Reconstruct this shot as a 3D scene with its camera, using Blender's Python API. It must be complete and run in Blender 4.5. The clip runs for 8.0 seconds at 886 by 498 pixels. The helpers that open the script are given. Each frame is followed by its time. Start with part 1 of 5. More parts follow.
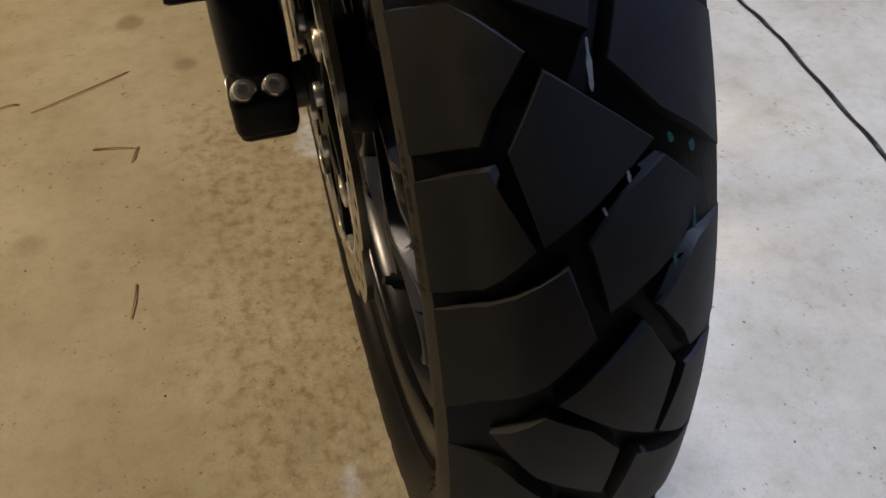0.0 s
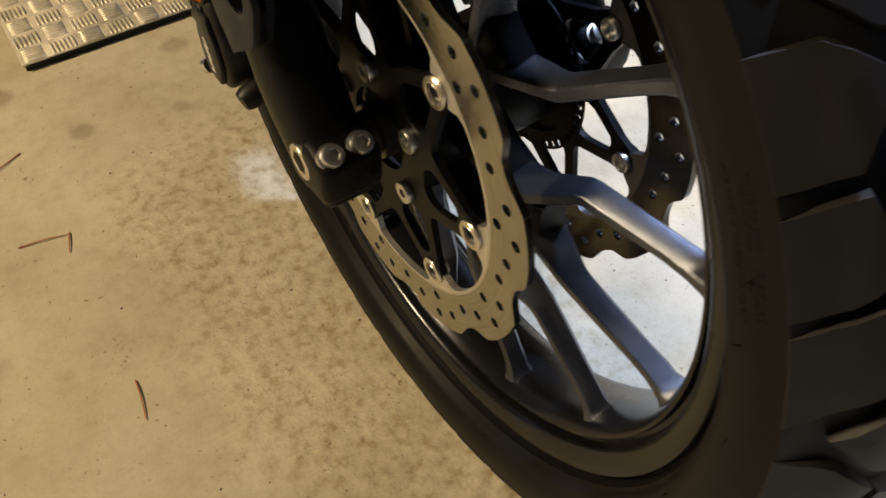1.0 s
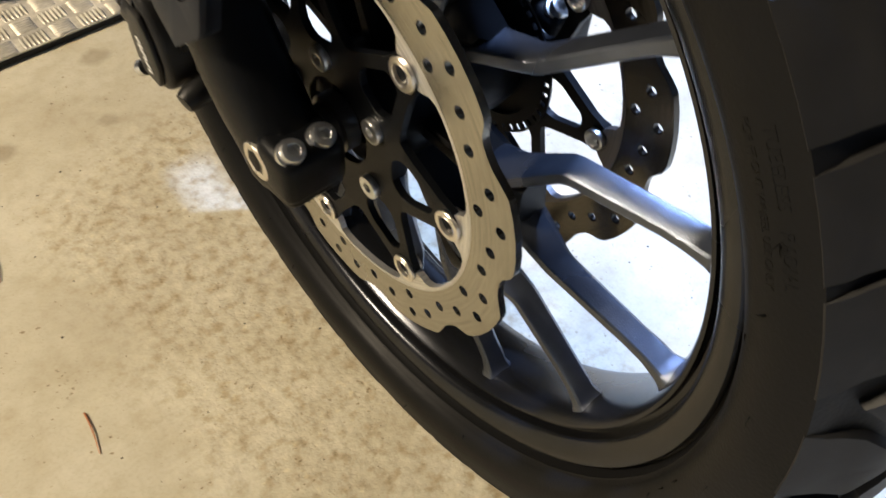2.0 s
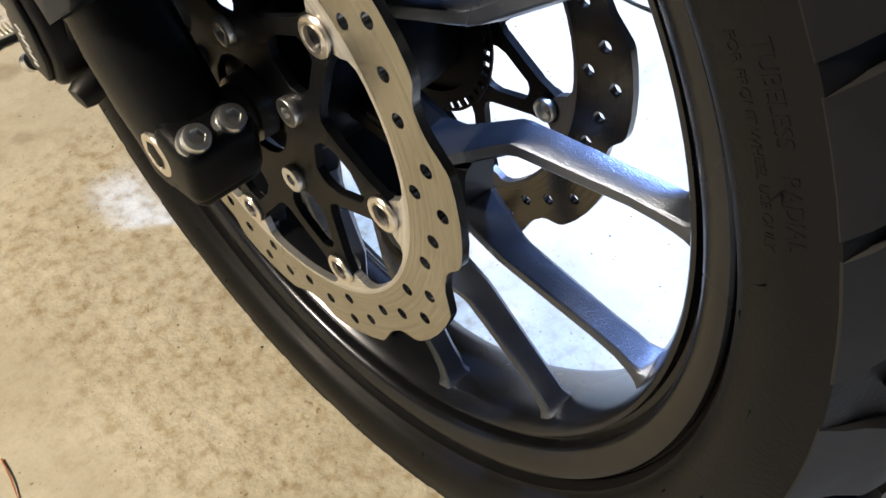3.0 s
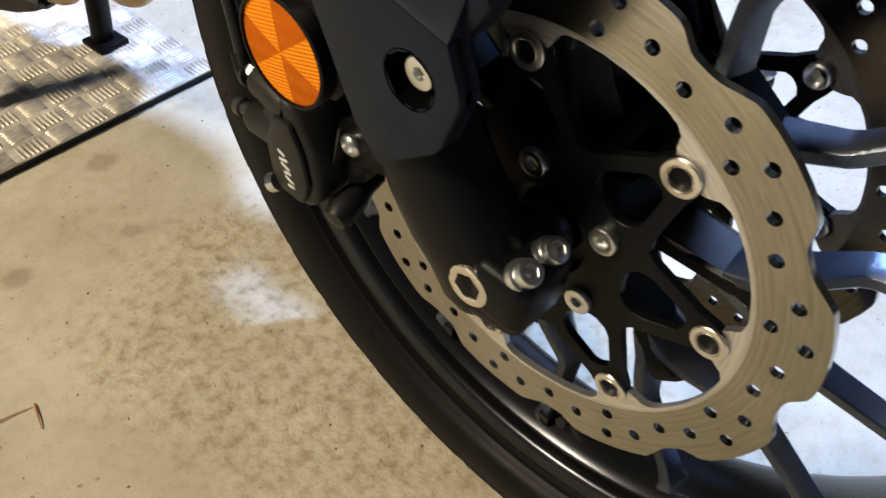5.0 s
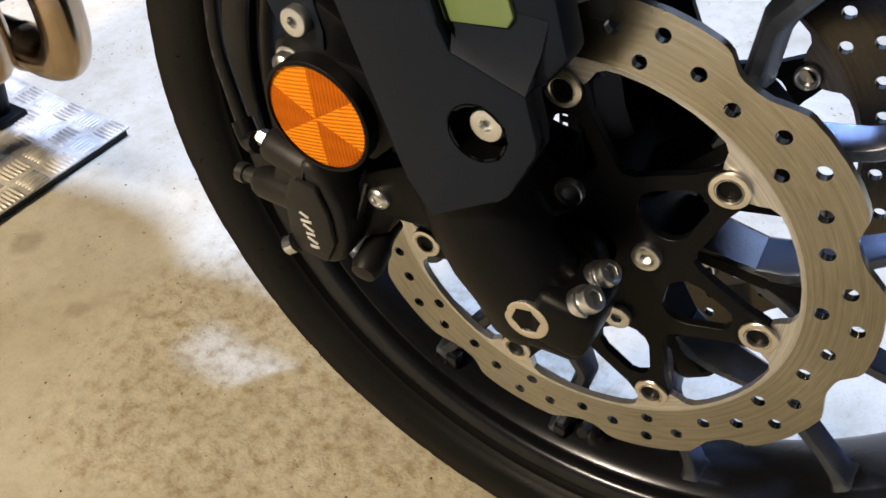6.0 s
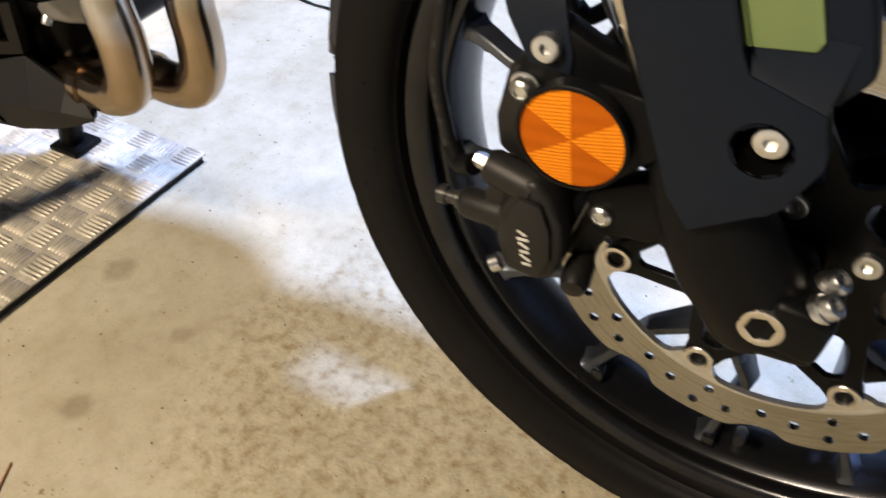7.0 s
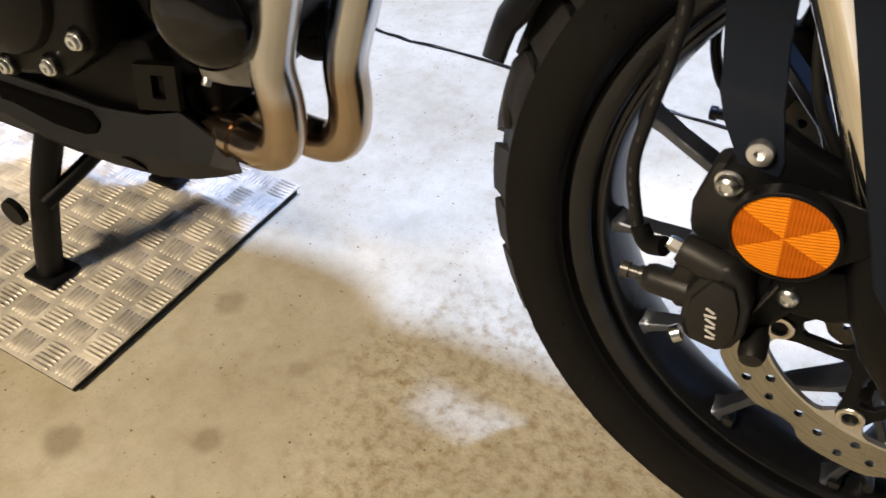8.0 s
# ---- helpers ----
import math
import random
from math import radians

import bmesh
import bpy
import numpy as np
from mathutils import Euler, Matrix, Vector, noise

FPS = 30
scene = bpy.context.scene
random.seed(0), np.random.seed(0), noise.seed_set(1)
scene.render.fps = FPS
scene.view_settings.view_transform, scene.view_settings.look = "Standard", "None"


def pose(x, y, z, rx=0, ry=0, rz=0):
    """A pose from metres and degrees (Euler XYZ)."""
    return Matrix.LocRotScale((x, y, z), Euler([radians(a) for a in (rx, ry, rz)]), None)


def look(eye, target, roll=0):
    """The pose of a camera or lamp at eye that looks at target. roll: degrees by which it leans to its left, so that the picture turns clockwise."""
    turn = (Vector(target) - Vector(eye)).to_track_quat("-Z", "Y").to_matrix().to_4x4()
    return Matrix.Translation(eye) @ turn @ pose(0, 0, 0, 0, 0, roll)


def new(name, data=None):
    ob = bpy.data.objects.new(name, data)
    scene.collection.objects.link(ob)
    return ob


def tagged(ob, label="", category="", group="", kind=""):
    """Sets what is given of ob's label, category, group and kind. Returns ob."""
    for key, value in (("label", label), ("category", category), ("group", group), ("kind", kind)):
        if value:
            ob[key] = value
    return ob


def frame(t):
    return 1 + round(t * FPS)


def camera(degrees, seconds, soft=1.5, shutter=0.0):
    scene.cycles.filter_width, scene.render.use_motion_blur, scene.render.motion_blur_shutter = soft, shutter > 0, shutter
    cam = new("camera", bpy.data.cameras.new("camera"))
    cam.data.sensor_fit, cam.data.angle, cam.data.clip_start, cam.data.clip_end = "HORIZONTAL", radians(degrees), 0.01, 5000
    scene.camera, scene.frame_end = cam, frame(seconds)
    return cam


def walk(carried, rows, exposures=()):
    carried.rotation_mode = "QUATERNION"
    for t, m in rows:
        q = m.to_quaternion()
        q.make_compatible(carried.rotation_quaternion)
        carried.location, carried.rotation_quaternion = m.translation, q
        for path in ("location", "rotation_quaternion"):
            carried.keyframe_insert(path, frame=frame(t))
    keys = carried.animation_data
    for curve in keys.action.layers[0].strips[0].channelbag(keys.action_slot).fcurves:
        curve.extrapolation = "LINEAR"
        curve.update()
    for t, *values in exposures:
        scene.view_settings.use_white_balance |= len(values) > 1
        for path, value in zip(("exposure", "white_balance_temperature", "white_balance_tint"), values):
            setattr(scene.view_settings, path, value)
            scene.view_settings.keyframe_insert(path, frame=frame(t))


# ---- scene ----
cam = camera(54.4, 8.0, shutter=0.35)
PATH = [
    (0, (-0.097, -0.487, 0.675), (0.238, 0.848, -0.776), -2.0),
    (0.2, (-0.121, -0.481, 0.685), (0.304, 0.818, -0.775), -2.1),
    (0.5, (-0.163, -0.448, 0.696), (0.379, 0.784, -0.783), -3.1),
    (0.7, (-0.201, -0.418, 0.695), (0.412, 0.773, -0.791), -2.8),
    (1, (-0.249, -0.379, 0.692), (0.443, 0.754, -0.804), -3.3),
    (1.2, (-0.269, -0.357, 0.697), (0.468, 0.742, -0.803), -3.3),
    (1.5, (-0.273, -0.345, 0.704), (0.491, 0.734, -0.797), -3.2),
    (1.7, (-0.269, -0.342, 0.701), (0.512, 0.717, -0.806), -2.8),
    (2, (-0.259, -0.351, 0.666), (0.557, 0.695, -0.831), -2.8),
    (2.2, (-0.247, -0.35, 0.639), (0.579, 0.685, -0.859), -2.9),
    (3.3, (-0.23, -0.328, 0.611), (0.697, 0.664, -0.857), -3.6),
    (3.5, (-0.233, -0.329, 0.615), (0.71, 0.662, -0.844), -3.5),
    (4, (-0.243, -0.322, 0.624), (0.733, 0.678, -0.808), -3.1),
    (4.2, (-0.258, -0.305, 0.625), (0.722, 0.703, -0.798), -3.4),
    (4.5, (-0.288, -0.268, 0.631), (0.709, 0.737, -0.782), -2.6),
    (4.7, (-0.306, -0.234, 0.639), (0.697, 0.773, -0.768), -2.2),
    (5, (-0.328, -0.191, 0.643), (0.693, 0.805, -0.759), -2.2),
    (5.2, (-0.337, -0.172, 0.648), (0.722, 0.782, -0.755), -2.4),
    (6.3, (-0.403, -0.101, 0.668), (0.837, 0.655, -0.707), -2.7),
    (6.5, (-0.425, -0.082, 0.672), (0.826, 0.667, -0.697), -2.6),
    (6.7, (-0.44, -0.055, 0.668), (0.817, 0.69, -0.698), -2.7),
    (7, (-0.458, -0.01, 0.676), (0.816, 0.736, -0.674), -2.1),
    (7.2, (-0.47, 0.021, 0.693), (0.81, 0.765, -0.651), -1.9),
    (7.5, (-0.481, 0.054, 0.712), (0.801, 0.793, -0.633), -1.5),
    (7.7, (-0.491, 0.074, 0.72), (0.785, 0.811, -0.632), -1.4),
    (8, (-0.514, 0.1, 0.744), (0.758, 0.829, -0.618), -1.3),
]
walk(cam, [(t, look(eye, target, roll)) for t, eye, target, roll in PATH],
     exposures=[(0.0, -0.72, 6050, 16), (0.5, -0.68, 6150, 15), (1.0, -0.18, 6450, 11), (1.5, 0.25, 5650, 12), (2.0, 0.44, 5330, 12), (3.5, 0.58, 5050, 14), (4.0, 0.60, 5050, 14), (4.5, 0.54, 5150, 14), (5.0, 0.13, 5300, 12), (6.5, 0.14, 5450, 15), (7.5, 0.08, 5480, 15), (8.0, 0.03, 5500, 15)])
# ---------------- light ----------------
world = bpy.data.worlds.new("world")
scene.world = world
world.use_nodes = True
wt = world.node_tree
sky = wt.nodes.new("ShaderNodeTexSky")
sky.sky_type, sky.sun_disc = "NISHITA", False
sky.sun_elevation, sky.sun_rotation = radians(50), radians(90)
wt.links.new(sky.outputs[0], wt.nodes["Background"].inputs[0])
wt.nodes["Background"].inputs[1].default_value = 0.15


def area_lamp(name, eye, target, sx, sy, watts, colour):
    lamp = bpy.data.lights.new(name, "AREA")
    lamp.shape, lamp.size, lamp.size_y, lamp.energy, lamp.color = "RECTANGLE", sx, sy, watts, colour
    ob = new(name, lamp)
    ob.matrix_basis = look(eye, target)
    return ob


area_lamp("cold_ceiling_lamp", (0.84, 0.22, 2.45), (0.05, 0.35, 0.0), 0.08, 0.11, 116, (0.555, 0.685, 1.0))
area_lamp("far_ceiling_lamp", (0.55, 0.90, 2.45), (0.40, 0.60, 0.0), 0.25, 0.25, 51, (1.0, 0.78, 0.56))
area_lamp("warm_ceiling_lamp", (-1.95, 1.02, 2.25), (-0.2, 0.55, 0.0), 0.4, 0.4, 118, (1.0, 0.745, 0.43))

# ---------------- materials ----------------
def mat(name, colour, rough=0.5, metal=0.0, var=0.15, scale=40.0, bump=0.0, bscale=300.0, big=4.0, rvar=0.1, coat=0.0, spec=0.5):
    m = bpy.data.materials.new(name)
    m.use_nodes = True
    nt = m.node_tree
    b = nt.nodes["Principled BSDF"]
    tc = nt.nodes.new("ShaderNodeTexCoord")
    n1, n2 = nt.nodes.new("ShaderNodeTexNoise"), nt.nodes.new("ShaderNodeTexNoise")
    n1.inputs["Scale"].default_value, n2.inputs["Scale"].default_value = scale, big
    n1.inputs["Detail"].default_value = n2.inputs["Detail"].default_value = 6
    for n in (n1, n2):
        nt.links.new(tc.outputs["Object"], n.inputs["Vector"])
    add = nt.nodes.new("ShaderNodeMath")
    add.operation = "ADD"
    nt.links.new(n1.outputs[0], add.inputs[0])
    nt.links.new(n2.outputs[0], add.inputs[1])
    mr = nt.nodes.new("ShaderNodeMapRange")
    mr.inputs[1].default_value, mr.inputs[2].default_value = 0.6, 1.4
    mr.inputs[3].default_value, mr.inputs[4].default_value = 1 - var, 1 + var
    nt.links.new(add.outputs[0], mr.inputs[0])
    mix = nt.nodes.new("ShaderNodeVectorMath")
    mix.operation = "SCALE"
    mix.inputs[0].default_value = colour
    nt.links.new(mr.outputs[0], mix.inputs["Scale"])
    nt.links.new(mix.outputs[0], b.inputs["Base Color"])
    rr = nt.nodes.new("ShaderNodeMapRange")
    rr.inputs[1].default_value, rr.inputs[2].default_value = 0.3, 0.7
    rr.inputs[3].default_value, rr.inputs[4].default_value = max(0.02, rough - rvar), min(1, rough + rvar)
    nt.links.new(n2.outputs[0], rr.inputs[0])
    nt.links.new(rr.outputs[0], b.inputs["Roughness"])
    b.inputs["Metallic"].default_value = metal
    b.inputs["Coat Weight"].default_value = coat
    b.inputs["Specular IOR Level"].default_value = spec
    if bump:
        n3 = nt.nodes.new("ShaderNodeTexNoise")
        n3.inputs["Scale"].default_value, n3.inputs["Detail"].default_value = bscale, 3
        nt.links.new(tc.outputs["Object"], n3.inputs["Vector"])
        bp = nt.nodes.new("ShaderNodeBump")
        bp.inputs["Strength"].default_value, bp.inputs["Distance"].default_value = bump, 0.001
        nt.links.new(n3.outputs[0], bp.inputs["Height"])
        nt.links.new(bp.outputs[0], b.inputs["Normal"])
    return m


RUBBER = mat("tyre_rubber", (0.0102, 0.0101, 0.0102), 0.56, spec=0.25, var=0.5, scale=45, bump=0.08, bscale=1400, big=9)
RUBBER_SIDE = mat("tyre_sidewall_rubber", (0.0042, 0.0043, 0.0046), 0.52, spec=0.14, var=0.3, scale=25, bump=0.2, bscale=500, big=8)
# spoke paint: brighter and bluer than the barrel, cold lamp sheen in the colour
SPOKE_LIT = mat("spoke_black_paint_lit", (0.118, 0.133, 0.168), 0.34, metal=0.9, var=0.25, scale=60, bump=0.26, bscale=1300)
BLACK_SATIN = mat("satin_black_casting", (0.0030, 0.0034, 0.0042), 0.40, spec=0.12, var=0.25, scale=80, bump=0.2, bscale=1200)
BLACK_PLASTIC = mat("dark_navy_plastic", (0.0056, 0.0090, 0.0175), 0.48, spec=0.17, var=0.12, scale=120, bump=0.12, bscale=1500)
BLACK_PART = mat("black_plastic", (0.0034, 0.0037, 0.0044), 0.46, spec=0.13, var=0.2, scale=90)
CALIPER = mat("caliper_anodised_grey", (0.011, 0.0108, 0.0106), 0.5, spec=0.3, metal=0.0, var=0.3, scale=90, bump=0.14, bscale=1600)
STEEL = mat("zinc_steel", (0.66, 0.67, 0.67), 0.32, metal=1.0, var=0.2, scale=120)
STEEL_WARM = mat("bare_steel", (0.78, 0.74, 0.67), 0.30, metal=1.0, var=0.15, scale=150)
CHROME = mat("chrome", (0.82, 0.80, 0.76), 0.07, metal=1.0, var=0.05, scale=50, rvar=0.04)
GREEN = mat("green_paint", (0.17, 0.24, 0.085), 0.4, var=0.08, scale=30, coat=0.3)
# engine paints taken near black: the shade round the engine is in the colour
ENGINE_BLACK_SHADED = mat("engine_black_paint_shaded", (0.0017, 0.0017, 0.0018), 0.34, spec=0.10, var=0.3, scale=50, bump=0.15, bscale=800)
ENGINE_GREY_SHADED = mat("engine_grey_paint_shaded", (0.0028, 0.0028, 0.0029), 0.40, spec=0.11, var=0.25, scale=40, bump=0.3, bscale=700)
PAN = mat("belly_pan_grey_plastic", (0.0070, 0.0079, 0.0094), 0.6, spec=0.25, var=0.18, scale=60, bump=0.2, bscale=900)
GLOSS_BLACK = mat("gloss_black_paint", (0.003, 0.003, 0.0035), 0.08, spec=0.25, var=0.15, scale=40, rvar=0.04)
LUG_GREY = mat("bare_cast_alloy", (0.20, 0.195, 0.185), 0.42, metal=0.5, var=0.25, scale=70, bump=0.3, bscale=500)
HOSE = mat("hose_rubber", (0.006, 0.006, 0.006), 0.5, spec=0.3, var=0.25, scale=90)
# matt black that paints the shade inside recesses and openings
RECESS_SHADE = mat("recess_shade_black", (0.0014, 0.0014, 0.0014), 0.95, spec=0.04, var=0.3, scale=90)
# barrel: smoother finish, and darker than the spokes with its shade painted in
BARREL_SHADED = mat("rim_barrel_gloss_black_shaded", (0.042, 0.044, 0.050), 0.27, metal=0.9, var=0.2, scale=50, bump=0.03, bscale=1500)
HOSE_PRINT = mat("worn_grey_print", (0.045, 0.045, 0.045), 0.6, var=0.3, scale=200)
PRINT = mat("pale_print", (0.55, 0.55, 0.53), 0.6, var=0.2, scale=200)
ALU = mat("worn_aluminium", (0.53, 0.50, 0.425), 0.52, metal=0.30, var=0.40, scale=70, big=22, rvar=0.16, bump=0.35, bscale=420)
BOARD = mat("black_rubber_mat", (0.012, 0.012, 0.012), 0.8, var=0.3, scale=100)
CABLE = mat("cable_sheath", (0.014, 0.014, 0.014), 0.45, var=0.2, scale=80)
NEEDLE = mat("dry_pine_needle", (0.34, 0.13, 0.045), 0.7, var=0.3, scale=60)
WALL = mat("painted_block_wall", (0.075, 0.074, 0.071), 0.85, var=0.1, scale=12, bump=0.3, bscale=80)
CEIL = mat("ceiling_board", (0.11, 0.109, 0.106), 0.9, var=0.08, scale=9)
PEBBLE = mat("grit", (0.10, 0.085, 0.065), 0.9, var=0.5, scale=50)
CHALK = mat("white_chalk_mark", (0.30, 0.30, 0.29), 0.8, var=0.35, scale=400)
PAINT_MARK = mat("turquoise_paint_mark", (0.02, 0.11, 0.095), 0.6, var=0.2, scale=90)
COLLAR = mat("grey_axle_collar", (0.07, 0.07, 0.068), 0.4, metal=0.7, var=0.2, scale=80)


def brushed_rotor(name, colour):
    m = mat(name, colour, 0.21, metal=1.0, var=0.12, scale=25, big=10)
    nt = m.node_tree
    b = nt.nodes["Principled BSDF"]
    tc = nt.nodes.new("ShaderNodeTexCoord")
    sep = nt.nodes.new("ShaderNodeSeparateXYZ")
    nt.links.new(tc.outputs["Object"], sep.inputs[0])
    cv = nt.nodes.new("ShaderNodeCombineXYZ")
    nt.links.new(sep.outputs[1], cv.inputs[0])
    nt.links.new(sep.outputs[2], cv.inputs[1])
    ln = nt.nodes.new("ShaderNodeVectorMath")
    ln.operation = "LENGTH"
    nt.links.new(cv.outputs[0], ln.inputs[0])
    wob = nt.nodes.new("ShaderNodeTexNoise")
    wob.inputs["Scale"].default_value = 30
    nt.links.new(tc.outputs["Object"], wob.inputs["Vector"])
    c2 = nt.nodes.new("ShaderNodeCombineXYZ")
    nt.links.new(ln.outputs["Value"], c2.inputs[0])
    sc = nt.nodes.new("ShaderNodeMath")
    sc.operation = "MULTIPLY"
    sc.inputs[1].default_value = 0.004
    nt.links.new(wob.outputs[0], sc.inputs[0])
    nt.links.new(sc.outputs[0], c2.inputs[1])
    ring = nt.nodes.new("ShaderNodeTexNoise")
    ring.inputs["Scale"].default_value, ring.inputs["Detail"].default_value = 900, 4
    nt.links.new(c2.outputs[0], ring.inputs["Vector"])
    bp = nt.nodes.new("ShaderNodeBump")
    bp.inputs["Strength"].default_value, bp.inputs["Distance"].default_value = 0.16, 0.0004
    nt.links.new(ring.outputs[0], bp.inputs["Height"])
    nt.links.new(bp.outputs[0], b.inputs["Normal"])
    mixc = nt.nodes.new("ShaderNodeMapRange")
    mixc.inputs[1].default_value, mixc.inputs[2].default_value = 0.35, 0.65
    mixc.inputs[3].default_value, mixc.inputs[4].default_value = 0.78, 1.12
    nt.links.new(ring.outputs[0], mixc.inputs[0])
    v = nt.nodes.new("ShaderNodeVectorMath")
    v.operation = "SCALE"
    old = b.inputs["Base Color"].links[0].from_socket
    nt.links.new(old, v.inputs[0])
    nt.links.new(mixc.outputs[0], v.inputs["Scale"])
    band = nt.nodes.new("ShaderNodeMapRange")
    band.inputs[1].default_value, band.inputs[2].default_value = 0.1186, 0.1194
    band.inputs[3].default_value, band.inputs[4].default_value = 1.75, 1.0
    nt.links.new(ln.outputs["Value"], band.inputs[0])
    pale = nt.nodes.new("ShaderNodeCombineXYZ")
    for k, gain in enumerate((1.0, 1.05, 1.24)):
        g = nt.nodes.new("ShaderNodeMath")
        g.operation = "POWER"
        g.inputs[1].default_value = gain
        nt.links.new(band.outputs[0], g.inputs[0])
        nt.links.new(g.outputs[0], pale.inputs[k])
    v2 = nt.nodes.new("ShaderNodeVectorMath")
    v2.operation = "MULTIPLY"
    nt.links.new(v.outputs[0], v2.inputs[0])
    nt.links.new(pale.outputs[0], v2.inputs[1])
    nt.links.new(v2.outputs[0], b.inputs["Base Color"])
    # the tabs inside the pads' track stay matt
    dull = nt.nodes.new("ShaderNodeMapRange")
    dull.inputs[1].default_value, dull.inputs[2].default_value = 0.1186, 0.1194
    dull.inputs[3].default_value, dull.inputs[4].default_value = 0.46, 0.0
    nt.links.new(ln.outputs["Value"], dull.inputs[0])
    most = nt.nodes.new("ShaderNodeMath")
    most.operation = "MAXIMUM"
    nt.links.new(b.inputs["Roughness"].links[0].from_socket, most.inputs[0])
    nt.links.new(dull.outputs[0], most.inputs[1])
    nt.links.new(most.outputs[0], b.inputs["Roughness"])
    return m


def heat_tinted():
    """Polished header steel, straw-brown low down where the pipe has been hottest."""
    m = mat("exhaust_stainless", (0.52, 0.525, 0.54), 0.20, metal=1.0, var=0.15, scale=14, big=6, rvar=0.05)
    nt = m.node_tree
    p = nt.nodes["Principled BSDF"]
    tc = nt.nodes.new("ShaderNodeTexCoord")
    sep = nt.nodes.new("ShaderNodeSeparateXYZ")
    nt.links.new(tc.outputs["Object"], sep.inputs[0])
    n = nt.nodes.new("ShaderNodeTexNoise")
    n.inputs["Scale"].default_value = 12
    nt.links.new(tc.outputs["Object"], n.inputs["Vector"])
    a = nt.nodes.new("ShaderNodeMath")
    a.operation = "MULTIPLY_ADD"
    a.inputs[1].default_value = 0.05
    nt.links.new(n.outputs[0], a.inputs[0])
    nt.links.new(sep.outputs[2], a.inputs[2])
    ramp = nt.nodes.new("ShaderNodeMapRange")
    ramp.inputs[1].default_value, ramp.inputs[2].default_value = 0.376, 0.412
    nt.links.new(a.outputs[0], ramp.inputs[0])
    mx = nt.nodes.new("ShaderNodeMix")
    mx.data_type, mx.blend_type = "RGBA", "MULTIPLY"
    inv = nt.nodes.new("ShaderNodeMath")
    inv.operation = "SUBTRACT"
    inv.inputs[0].default_value = 1.0
    nt.links.new(ramp.outputs[0], inv.inputs[1])
    nt.links.new(inv.outputs[0], mx.inputs[0])
    nt.links.new(p.inputs["Base Color"].links[0].from_socket, mx.inputs[6])
    mx.inputs[7].default_value = (0.74, 0.58, 0.40, 1)
    nt.links.new(mx.outputs[2], p.inputs["Base Color"])
    return m


PIPE = heat_tinted()
ROTOR = brushed_rotor("brushed_rotor_steel", (0.40, 0.385, 0.335))
# left disc: same steel, with the shade behind the wheel put into its colour
SHADED_ROTOR = brushed_rotor("shaded_rotor_steel", (0.095, 0.090, 0.082))


